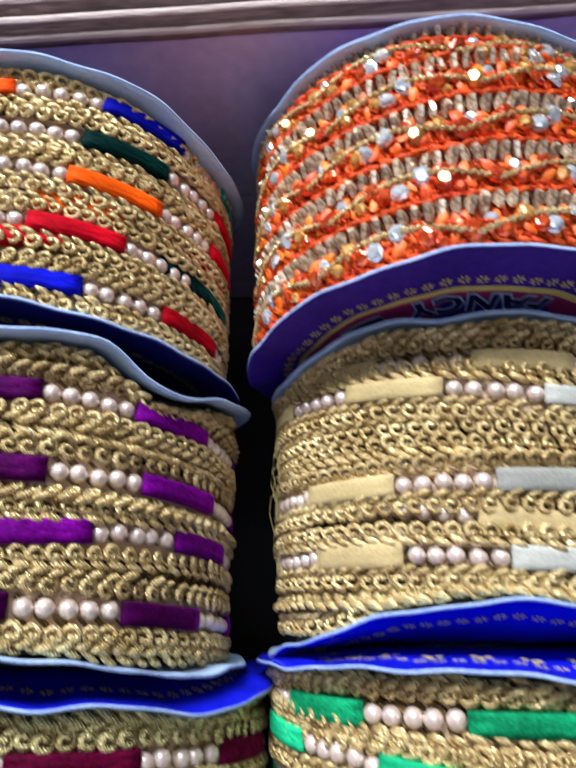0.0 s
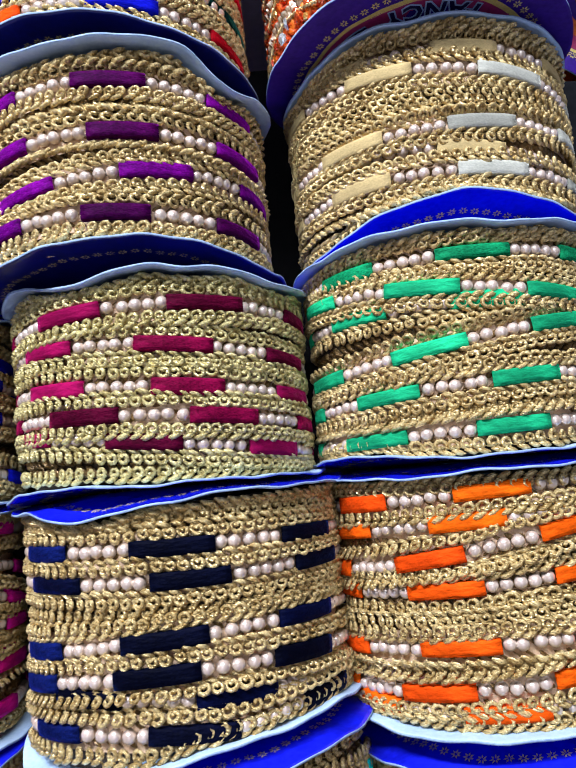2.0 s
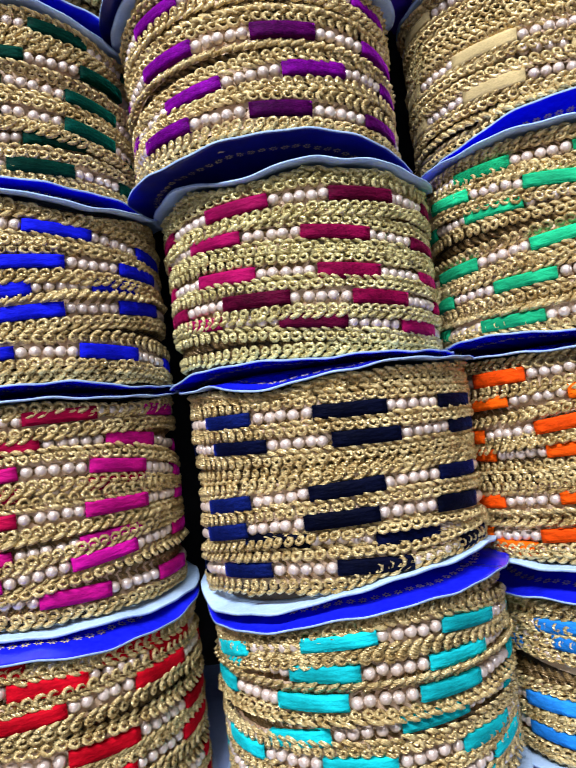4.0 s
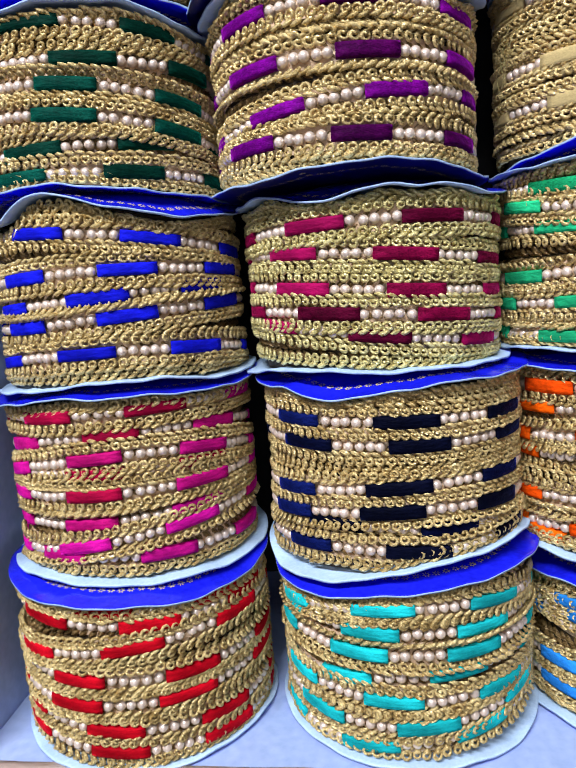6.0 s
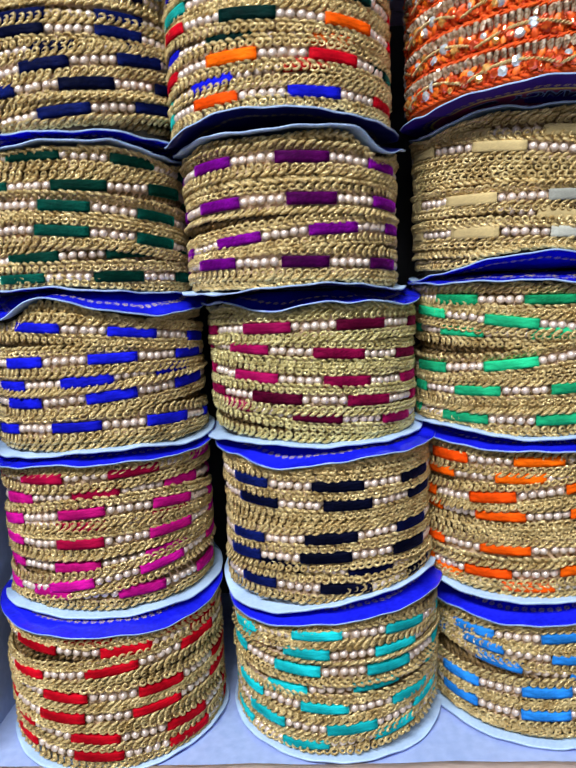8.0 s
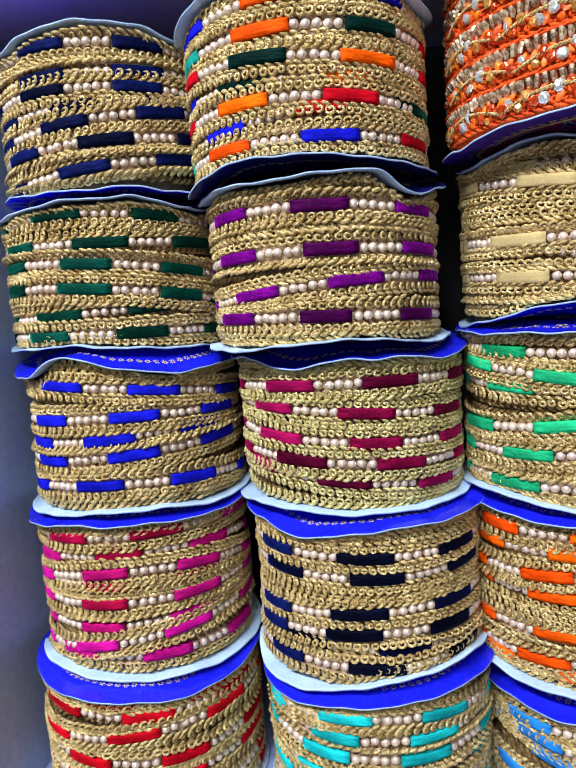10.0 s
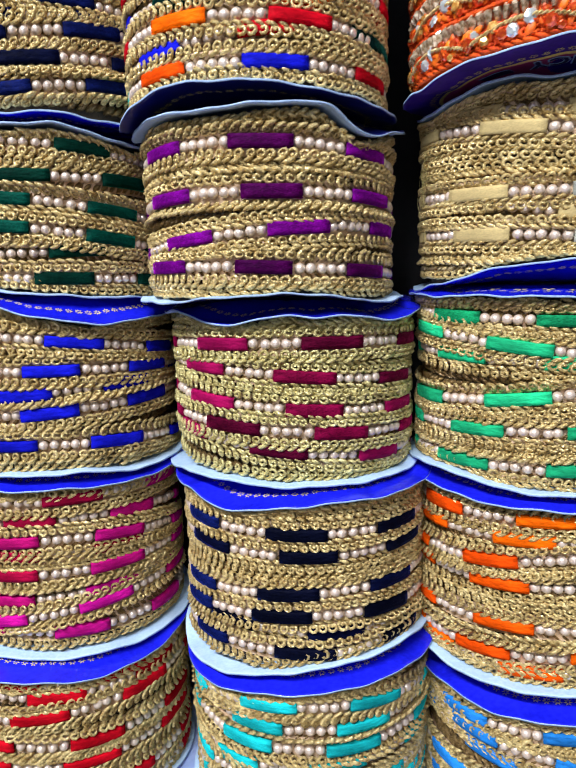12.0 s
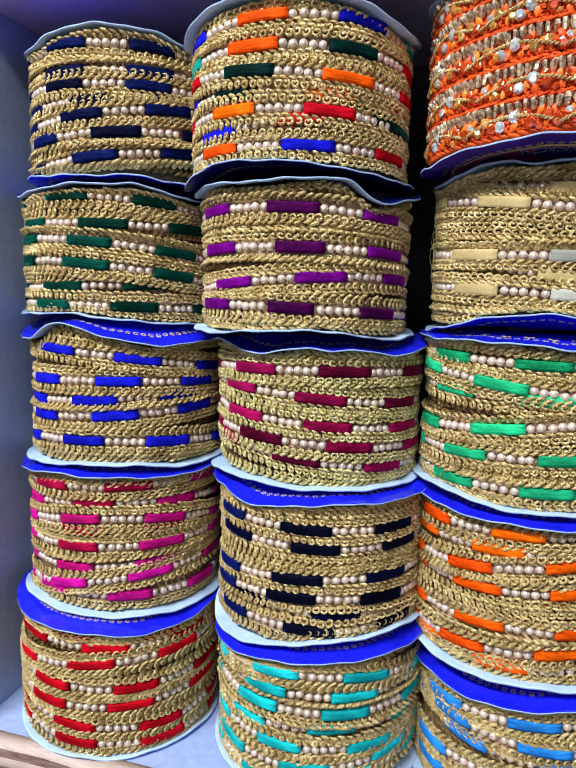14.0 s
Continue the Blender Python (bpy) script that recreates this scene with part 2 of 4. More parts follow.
def grid_faces(rows, cols, close_rows=False, close_cols=False):
    r = np.arange(rows if close_rows else rows - 1)[:, None]
    c = np.arange(cols if close_cols else cols - 1)[None, :]
    a, b = r * cols + c, r * cols + (c + 1) % cols
    d, e = (r + 1) % rows * cols + c, (r + 1) % rows * cols + (c + 1) % cols
    return np.stack([a, b, e, d], -1).reshape(-1, 4)


def box_mesh(lo, hi, bevel=0.0):
    bm = bmesh.new()
    bmesh.ops.create_cube(bm, size=1)
    for v in bm.verts:
        v.co = [lo[i] + (hi[i] - lo[i]) * (v.co[i] + 0.5) for i in range(3)]
    if bevel:
        bmesh.ops.bevel(bm, geom=bm.edges[:], offset=bevel, segments=2, affect="EDGES")
    return bm


def around(angle, r, z):
    """Points of a spool: angle in radians from its front, to the right."""
    return np.stack([r * np.sin(angle), -r * np.cos(angle), z], -1)


# ---- yarn stitches: u along the braid, v across it, w outwards, in metres ----


def tube(points, radii, sides=5):
    out = []
    for n, (p, r) in enumerate(zip(points, radii)):
        q0, q1 = np.array(points[max(n - 1, 0)]), np.array(points[min(n + 1, len(points) - 1)])
        d = (q1 - q0) / np.linalg.norm(q1 - q0)
        side = np.cross(d, (0, 0, 1.0))
        side /= np.linalg.norm(side)
        up = np.cross(side, d)
        for k in range(sides):
            t = k / sides * math.tau
            out.append(np.array(p) + r * (math.cos(t) * side + math.sin(t) * up))
    return np.array(out)


def curl_stitch(roll=0.0):
    """A coil of yarn like a coin, one side proud of the next, running out into a slanting tail along the braid's edge."""
    turn = np.r_[0.0, 1.5, np.linspace(3.0, 8.9, 9)]
    reach = np.interp(turn, [0, 1.5, 3.0, 4.6, 8.9], [0.1, 0.45, 0.95, 1.5, 1.62])
    path = [(r * math.cos(t + 2.2), 0.25 + r * math.sin(t + 2.2), 0.46 * r * math.cos(t + 2.2) + 0.18 + 0.16 * r) for t, r in zip(turn, reach)]
    path[0], path[1] = (0.0, 0.25, 1.35), (path[1][0], path[1][1], 0.85)
    path += [(-1.0, -1.75, 0.6), (-2.2, -2.2, 0.5), (-3.5, -2.3, -0.4)]
    c, k = math.cos(roll), math.sin(roll)
    path = [(u, v * c - w * k, v * k + w * c) for u, v, w in path]
    width = [0.08, 0.80, 0.78, 0.72, 0.68, 0.68, 0.68, 0.68, 0.70, 0.72, 0.78, 0.86, 0.82, 0.3]
    return tube(path, width, 4) * 0.00108, grid_faces(len(path), 4, False, True)


def plain_stitch():
    one = tube([(-2.6, -1.7, -0.4), (-0.8, -0.6, 0.45), (0.8, 0.6, 0.45), (2.6, 1.7, -0.4)], (0.5, 1.3, 1.3, 0.5), 4)
    return one * 0.001, grid_faces(4, 4, False, True)


STITCHES = [curl_stitch(), curl_stitch(-0.85), plain_stitch(), curl_stitch(0.7)]
PITCH = 0.0040
TIGHT = 0.0108


def braid(parent, radius, height, kind, up, ahead, mat, rng, narrow=1.0):
    """A gold braid laid round a spool at height(angle); its far side is coarser."""
    count = round(math.tau * radius / PITCH)
    verts, faces, base = [], [], 0
    angles = (np.arange(count) + rng.random()) / count * math.tau - math.pi
    near = np.abs(angles) < 2.0
    for pick, (shape, quad) in ((angles[near], STITCHES[kind]), (angles[~near], STITCHES[2])):
        n = len(pick)
        size = 1 + 0.07 * rng.standard_normal((n, 1))
        u = shape[None, :, 0] * ahead * size + rng.normal(0, 0.00018, (n, 1))
        v = shape[None, :, 1] * up * size * narrow + rng.normal(0, 0.00018, (n, 1))
        w = shape[None, :, 2] * size + rng.normal(0, 0.00016, (n, 1))
        a = pick[:, None] + u / radius
        verts.append(around(a, radius + w, height(a) + v).reshape(-1, 3))
        turn = quad[:, ::-1] if up * ahead < 0 else quad
        faces.append((turn[None] + (np.arange(n) * len(shape))[:, None, None] + base).reshape(-1, 4))
        # the yarn runs on from each stitch's tail into the next one's middle
        first, tail = np.arange(4), len(shape) - 4 + np.arange(4)
        tie = np.stack([tail, np.roll(tail, -1), np.roll(first, -1) - len(shape), first - len(shape)], -1)
        faces.append((tie[None] + (np.arange(1, n) * len(shape))[:, None, None] + base).reshape(-1, 4))
        base += n * len(shape)
    return quads("braid", np.concatenate(verts), np.concatenate(faces), mat, parent)


def bead_mesh():
    bm = bmesh.new()
    bmesh.ops.create_uvsphere(bm, u_segments=14, v_segments=8, radius=0.00212)
    for f in bm.faces:
        f.smooth = True
    me = bpy.data.meshes.new("pearl")
    bm.to_mesh(me)
    bm.free()
    me.materials.append(PEARL)
    return me


BEAD = bead_mesh()
PERIOD, BAR = radians(49.1), radians(25.6)


def bar_mesh(radius, mat):
    """A short bar of velvet ribbon, rounded over, bent to the spool; its middle faces the front."""
    across = np.array([(-2.5, -2.2), (-2.5, -0.3), (-2.35, 0.0), (-1.25, 0.12), (0, 0.18), (1.25, 0.12), (2.35, 0.0), (2.5, -0.3), (2.5, -2.2)]) * 0.001
    along = np.array([-0.5, -0.49, -0.38, -0.25, -0.12, 0, 0.12, 0.25, 0.38, 0.49, 0.5]) * BAR
    drop = np.array([1, 0.15, 0, 0, 0, 0, 0, 0, 0, 0.15, 1]) * -0.0012
    a = along[:, None] + 0 * across[None, :, 0]
    v = 0 * along[:, None] + across[None, :, 0]
    r = radius + across[None, :, 1] + np.minimum(0, drop[:, None])
    pts = around(a, r, v).reshape(-1, 3)
    ob = quads("velvet_bar", pts, grid_faces(len(along), len(across)), mat)
    me = ob.data
    bpy.data.objects.remove(ob)
    return me


def bend_of(knots):
    """The height by which a card disc's rim is bent, by angle: smooth through the knots (degrees, mm), flat behind."""
    ring = np.arange(-180, 180, 2.0)
    if not knots:
        table = 0 * ring
    else:
        first, last = knots[0], knots[-1]
        pts = [(-180, 0), (first[0] - 55, first[1] * 0.2), *knots, (last[0] + 55, last[1] * 0.2), (180, 0)]
        pts = [p for p in pts if -180 <= p[0] <= 180]
        table = np.interp(ring, [p[0] for p in pts], [p[1] for p in pts])
        soft = np.exp(-(np.arange(-6, 7) / 2.2) ** 2)
        table = np.convolve(np.r_[table[-6:], table, table[:6]], soft / soft.sum(), "valid")
    table = np.r_[table, table[0]] * 0.001
    edges = np.r_[ring, 180.0]
    return lambda a: np.interp((np.degrees(a) + 180) % 360 - 180, edges, table)


def lift(r, outer):
    t = np.clip((r - 0.45 * outer) / (0.55 * outer), 0, 1)
    return t * t * (3 - 2 * t)


def crease(a, wobble):
    """Small waves of a handled card rim."""
    return 0.0004 * np.sin(5 * a + wobble) + 0.00035 * np.sin(11 * a + 3 * wobble) + 0.0002 * np.sin(23 * a + 5 * wobble)


def flange(name, parent, z, outer, bend, face, up, wobble, flowers=True, rings=(), swirls=False):
    """A card disc with a hub hole: printed outside, white inside and at its cut edge. up: +1 prints its upper face."""
    a = np.arange(144) / 144 * math.tau - math.pi
    radii = np.r_[min(0.016, outer * 0.3), np.linspace(min(0.022, outer * 0.42), outer * 0.9, 7), np.linspace(outer * 0.93, outer, 4)]
    rim = outer * (1 + 0.006 * np.sin(3 * a + wobble) + 0.004 * np.sin(7 * a + 2 * wobble))
    thick = 0.0008

    def sheet(dz):
        r = radii[:, None] * (rim / outer)[None]
        return around(a[None] + 0 * r, r, z + dz + bend(a)[None] * lift(r, outer) + crease(a, wobble)[None] * lift(r, outer))

    top, low = sheet(thick / 2), sheet(-thick / 2)
    n, m = len(radii), len(a)
    verts = np.concatenate([top.reshape(-1, 3), low.reshape(-1, 3)])
    flat = grid_faces(n, m, False, True)
    side = np.array([[(n - 1) * m + k, (n - 1) * m + (k + 1) % m, (n - 1) * m + (k + 1) % m + n * m, (n - 1) * m + k + n * m] for k in range(m)])
    hole = np.array([[k, k + n * m, (k + 1) % m + n * m, (k + 1) % m] for k in range(m)])
    faces = np.concatenate([flat[:, ::-1], flat + n * m, side[:, ::-1], hole[:, ::-1]])
    slots = np.r_[np.full(len(flat), 1 if up > 0 else 0), np.full(len(flat), 0 if up > 0 else 1), np.full(len(side) + len(hole), 2)]
    disc = quads(name, verts, faces, [CARD_WHITE, face, CARD_EDGE], parent, slots=slots)

    def on(ang, r, h=0.00022):
        return around(ang, r, z + up * (thick / 2 + h) + bend(ang) * lift(r, outer) + crease(ang, wobble) * lift(r, outer))

    if flowers:
        count, mid = 74, outer * 0.80
        petals = []
        for k in range(count):
            c = k / count * math.tau
            for j in range(7):
                d = j / 7 * math.tau + 0.2
                for s, t in ((0.0003, 0.0), (0.0011, 0.28), (0.0018, 0.0), (0.0011, -0.28)):
                    petals.append((c + s * math.cos(d + t) / mid, mid + s * math.sin(d + t)))
        petals = np.array(petals)
        quads("flower_border", on(petals[:, 0], petals[:, 1]), np.arange(len(petals)).reshape(-1, 4), PRINT_GOLD, disc, "gold printed flower border")
    if swirls:
        leaves = []
        for k in range(26):
            c, mid = k / 26 * math.tau, outer * 0.70
            for d, size in ((1.57, 1.25), (0.7, 1.0), (2.44, 1.0), (0.05, 0.8), (3.1, 0.8)):
                for along, spread in ((0.0005, 0.0), (0.0020, 0.32), (0.0033, 0.0), (0.0020, -0.32)):
                    leaves.append((c + along * size * math.cos(d + spread) / mid, mid + along * size * math.sin(d + spread)))
        leaves = np.array(leaves)
        quads("gold_flourish", on(leaves[:, 0], leaves[:, 1]), np.arange(len(leaves)).reshape(-1, 4), PRINT_GOLD, disc, "gold printed leaf flourishes")
    for label, inner, width, mat in rings:
        ang = np.arange(120) / 120 * math.tau
        band = np.stack([on(ang, inner + 0 * ang), on(ang, inner + width + 0 * ang)])
        quads("printed_ring", band.reshape(-1, 3), grid_faces(2, 120, False, True), mat, disc, label)
    return disc


def hub(parent, height):
    a = np.arange(40) / 40 * math.tau
    rings = [around(a, r, z + 0 * a) for r, z in ((0.0155, 0.001), (0.0155, height - 0.001), (0.0142, height - 0.001), (0.0142, 0.001))]
    return quads("hub", np.concatenate(rings), grid_faces(4, 40, True, True), CARD_WHITE, parent)


def spool(label, seed, x, y, base, top, radius, turns, colours, top_bend=(), bottom_bend=(), gold=GOLD, faces=(CARD_BLUE, CARD_BLUE),
          hues=None, rings=(), lean=(0, 0), rim=0.0603, swirls=False):
    """A spool of pearl-and-velvet trim. turns: height at the front (mm), rise to the right, sag towards the sides, angle of one bar."""
    rng = np.random.default_rng(seed)
    lay = int(rng.choice((-1, 1)))
    tall, outer = top - base, max(radius + 0.0020, rim)
    body = tagged(new("trim_spool"), label, "trim spool", "stacked trim spools")
    body.matrix_world = pose(x, y, base, lean[0], lean[1], 0)
    bend_top, bend_low = bend_of(list(top_bend)), bend_of(list(bottom_bend))
    flange("top_flange", body, tall - 0.0011, outer, bend_top, faces[0], 1, seed * 1.7, swirls=swirls)
    flange("bottom_flange", body, 0.0009, outer, bend_low, faces[1], -1, seed * 2.3, rings=rings)
    hub(body, tall)
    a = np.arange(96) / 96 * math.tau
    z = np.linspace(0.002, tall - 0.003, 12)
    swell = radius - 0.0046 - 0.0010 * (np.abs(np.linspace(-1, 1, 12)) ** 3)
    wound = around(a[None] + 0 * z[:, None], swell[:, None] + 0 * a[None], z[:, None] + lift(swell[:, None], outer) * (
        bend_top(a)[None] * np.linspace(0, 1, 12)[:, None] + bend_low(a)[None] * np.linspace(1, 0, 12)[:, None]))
    quads("winding", wound.reshape(-1, 3), grid_faces(12, 96, False, True)[:, ::-1], CORE, body, "layers of wound tape, coloured near-black for shade in the gaps")

    layers = int((tall - 0.006) / 0.0043)
    under = [(0.004 + (tall - 0.009) * (k + 0.5) / layers, rng.normal(0, 0.0012)) for k in range(layers)]

    def course(z0, rise, sag):
        def height(a):
            flat = z0 + rise * np.sin(a) + sag * (1 - np.cos(a))
            return np.clip(flat, 0.0042 + bend_low(a), tall - 0.0047 + bend_top(a))
        return height

    def inside(z, a):
        return np.clip(z, 0.0042 + bend_low(a), tall - 0.0048 + bend_top(a))

    rows = sorted([tuple(t) for t in turns], key=lambda t: -t[0])
    mesh_of = {}
    braids = []
    for n, row in enumerate(rows):
        z0, rise, sag, phase = row[0] / 1000, row[1] / 1000, row[2] / 1000, radians(row[3])
        sunk = (row[4] if len(row) > 4 else rng.normal(0, 0.15)) / 1000
        height, r = course(z0, rise, sag), radius + sunk
        a = np.linspace(-math.pi, math.pi, 97)[:-1]
        v = np.array([-0.0052, -0.0028, 0, 0.0028, 0.0052])[:, None]
        turn = quads("trim_turn", around(a[None] + 0 * v, r - 0.0031 + 0 * v + 0 * a[None], np.clip(height(a)[None] + v, 0.002 + bend_low(a)[None], tall - 0.003 + bend_top(a)[None])).reshape(-1, 3),
                     grid_faces(5, 96, False, True), TAPE, body)
        above = (rows[n - 1][0] / 1000 - z0) if n else 1.0
        below = (z0 - rows[n + 1][0] / 1000) if n + 1 < len(rows) else 1.0
        for side, room in ((1, above), (-1, below)):
            gap = 0.0051 + 0.0002 * rng.standard_normal()
            kind = (0, 0, 0, 0, 0, 0, 1, 3)[int(rng.integers(8))]
            up, ahead, rad = side if rng.random() < 0.6 else -side, lay if rng.random() < 0.85 else -lay, r - 0.0010 + rng.normal(0, 0.0003)
            line = lambda q, h=height, g=gap * side: inside(h(q) + g, q)
            if room < TIGHT:
                # two turns this close share one braid, which rides over both
                if side > 0:
                    continue
                follow = rows[n + 1]
                other = course(follow[0] / 1000, follow[1] / 1000, follow[2] / 1000)
                deep, deep_next = (row[4] if len(row) > 4 else 0), (follow[4] if len(follow) > 4 else 0)
                if deep_next < deep - 0.2:
                    line = lambda q, h=height: inside(h(q) - 0.0050, q)
                elif deep < deep_next - 0.2:
                    line = lambda q, o=other: inside(o(q) + 0.0050, q)
                else:
                    line = lambda q, h=height, o=other: inside((h(q) + o(q)) / 2, q)
                rad = radius + max(deep, deep_next, -0.3) / 1000 - 0.0008
            braid(turn, rad, line, kind, up, ahead, gold, rng)
        for k in range(-3, 4):
            mid = phase + k * PERIOD
            if abs(mid) > math.pi - 0.2:
                continue
            colour = colours if isinstance(colours, str) else colours[(k + n) % len(colours)]
            if hues and n < len(hues) and k in hues[n]:
                colour = hues[n][k]
            if (colour, sunk) not in mesh_of:
                mesh_of[colour, sunk] = bar_mesh(r + 0.0004, VELVET[colour])
            slope = (height(np.array(mid + 0.15)) - height(np.array(mid - 0.15))) / (0.3 * r)
            bar = new("velvet_bar", mesh_of[colour, sunk])
            bar.parent = turn
            bar.matrix_local = Matrix.Translation((0, 0, float(height(np.array(mid))))) @ Matrix.Rotation(mid, 4, "Z") @ Matrix.Rotation(
                -math.atan(float(slope)), 4, "Y") @ Matrix.Diagonal((1 + rng.normal(0, 0.03), 1, 1 + rng.normal(0, 0.05), 1))
            for j in range(5):
                at = mid + BAR / 2 + (PERIOD - BAR) * (j + 0.5 + rng.normal(0, 0.06)) / 5
                if abs(at) > math.pi - 0.05:
                    continue
                pearl = new("pearl", BEAD)
                pearl.parent = turn
                p = around(np.array(at), r - 0.0017, height(np.array(at)) + rng.normal(0, 0.0002))
                pearl.matrix_local = Matrix.Translation(p) @ Matrix.Rotation(rng.random() * 6, 4, "X")
        braids.append((z0, rise, sag))
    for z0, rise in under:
        braid(body, radius - 0.0042, course(z0, rise, 0), 2, 1, rng.choice((-1, 1)), GOLD_SHADED, rng, 1.05)
    # turns whose pearls lie hidden show only their braids between the others
    stops = [(tall + 0.002, 0, 0), *braids, (-0.002, 0, 0)]
    for upper, lower in zip(stops, stops[1:]):
        edge_up = 0.0066 if upper is not stops[0] else 0.0035
        edge_low = 0.0066 if lower is not stops[-1] else 0.0035
        room = upper[0] - lower[0] - edge_up - edge_low
        fill = int(max(0, math.ceil(room / 0.0048 - 0.4)))
        for j in range(fill):
            t = (edge_low + room * (j + 0.5) / fill) / (upper[0] - lower[0])
            mixed = [lower[i] + (upper[i] - lower[i]) * t for i in range(3)]
            braid(body, radius - 0.0019 + rng.normal(0, 0.0004), course(*mixed), (0, 0, 0, 1, 3)[int(rng.integers(5))], rng.choice((-1, 1)), lay, gold, rng)
    return body

# ---- the shelf, a few degrees askew to the camera's first line ----
SHELF = pose(-0.2505, 0.1377, 0, 0, 0, -3.9)
WIDE, DEEP, DECK, ROOF = 0.78, 0.185, 0.985, 1.390


def structure(name, bm, mat, label, category, smooth=False, at=None):
    ob = tagged(part(name, bm, mat, None, smooth=smooth), label, category, kind="structure")
    if at is not None:
        ob.matrix_world = at
    return ob


def board(name, lo, hi, mat, label, category, bevel=0.0008):
    return structure(name, box_mesh(lo, hi, bevel), mat, label, category, at=SHELF)


board("shelf_board", (0, 0.0, DECK - 0.022), (WIDE, DEEP, DECK), PAINT, "pale blue painted shelf board, scuffed near its front", "shelf")
board("shelf_board", (0, 0.022, ROOF), (WIDE, DEEP, ROOF + 0.022), BOUNCE_MAUVE, "painted shelf board above the spools, mauve bounce light in its colour", "shelf")
board("shelf_board", (0, 0.0, 0.56), (WIDE, DEEP, 0.582), PAINT, "pale blue painted lower shelf board", "shelf")
board("shelf_board", (0, 0.0, 1.84), (WIDE, DEEP, 1.862), PAINT, "pale blue painted top board", "shelf")
board("shelf_side", (-0.02, 0.0, 0.0), (0, DEEP, 1.862), PAINT, "pale blue painted side panel of the shelf", "shelf side")
board("shelf_side", (WIDE, 0.0, 0.0), (WIDE + 0.02, DEEP, 1.862), PAINT, "pale blue painted side panel of the shelf", "shelf side")
board("shelf_back", (-0.02, DEEP, 0.0), (WIDE + 0.02, DEEP + 0.010, 1.862), BACKING, "back panel, coloured near-black for the deep shade behind the spools", "shelf back")


def moulding(z, back=0.0):
    """A fluted wooden lipping along a shelf's front: its face drops from z, with beads and grooves."""
    profile = [(0.0, 0.0004), (-0.0075, 0.0004), (-0.0098, -0.002), (-0.0098, -0.004), (-0.0112, -0.006), (-0.0120, -0.0095), (-0.0112, -0.0128), (-0.0088, -0.0138),
               (-0.0096, -0.0162), (-0.0086, -0.0186), (-0.0058, -0.0192), (-0.0064, -0.0210), (-0.0056, -0.0228), (-0.0032, -0.0232), (-0.0032, -0.0248),
               (-0.0020, -0.0260), (0.0, -0.0260)]
    cols = np.linspace(-0.02 if not back else 0, WIDE + (0.02 if not back else 0), 90)
    wave = 0.0004 * np.sin(cols * 57) + 0.0003 * np.sin(cols * 131 + 1)
    verts = [(c, p[0] + back + (w * 0.4 if p[0] else 0), z + p[1] + w) for p in profile for c, w in zip(cols, wave)]
    faces = grid_faces(len(profile), len(cols), True, False)
    slots = [1 if f // 89 % len(profile) in (0, 1, 4, 5, 8, 11, 14) else 0 for f in range(len(faces))]
    ob = quads("shelf_lipping", verts, faces, [WOOD, WOOD_PALE], slots=slots)
    ob.matrix_world = SHELF
    return tagged(ob, "worn fluted brown wooden lipping on a shelf's front edge", "shelf lipping", kind="structure")


for level, back in ((DECK + 0.0012, 0.0), (ROOF + 0.025, 0.022), (0.582, 0.0), (1.862, 0.0)):
    moulding(level, back)
for side in (-0.0205, WIDE - 0.0005):
    board("shelf_stile", (side, -0.0035, 0.0), (side + 0.0212, 0.0, 1.862), WOOD_PALE, "worn brown wooden front edge of a side panel", "shelf stile", 0.0012)

# ---- the room round the shelf ----
structure("floor", box_mesh((-2.0, -2.6, -0.06), (2.2, 0.5, 0.0)), FLOOR_TILE, "dull brown shop floor", "floor")
structure("ceiling", box_mesh((-2.0, -2.6, 2.75), (2.2, 0.5, 2.85)), PLASTER, "plain grey ceiling", "ceiling")
structure("wall_north", box_mesh((-2.0, 0.42, 0.0), (2.2, 0.55, 2.75)), PLASTER, "plain plastered wall behind the shelf", "wall")
structure("wall_south", box_mesh((-2.0, -2.6, 0.0), (2.2, -2.45, 2.75)), PLASTER, "plain plastered wall", "wall")
structure("wall_west", box_mesh((-2.1, -2.6, 0.0), (-2.0, 0.5, 2.75)), PLASTER, "plain plastered wall", "wall")
structure("wall_east", box_mesh((2.2, -2.6, 0.0), (2.3, 0.5, 2.75)), PLASTER, "plain plastered wall", "wall")

# ---- the spools, stack by stack, each from the bottom ----
spool("spool of red velvet and pearl gold trim at a stack's foot", 1, x=-0.1799, y=0.1866, base=0.986, top=1.066, radius=0.0580, colours="red",
      turns=[(75.0, -2.0, -3.2, -2, -1.2), (64.4, -2.3, 2.5, 17, -0.8), (54.1, 5.3, -3.2, 9), (40.6, -1.4, 0.2, -16), (29.7, 0.3, 0.6, -19),
             (18.3, -4.5, 0.6, -2), (8.8, -3.8, 0.4, -1)],
      top_bend=[(-46, -3.6), (-26, -3.6), (-4, -4.4), (15, -5.6), (36, -7.0), (66, -7.6)])
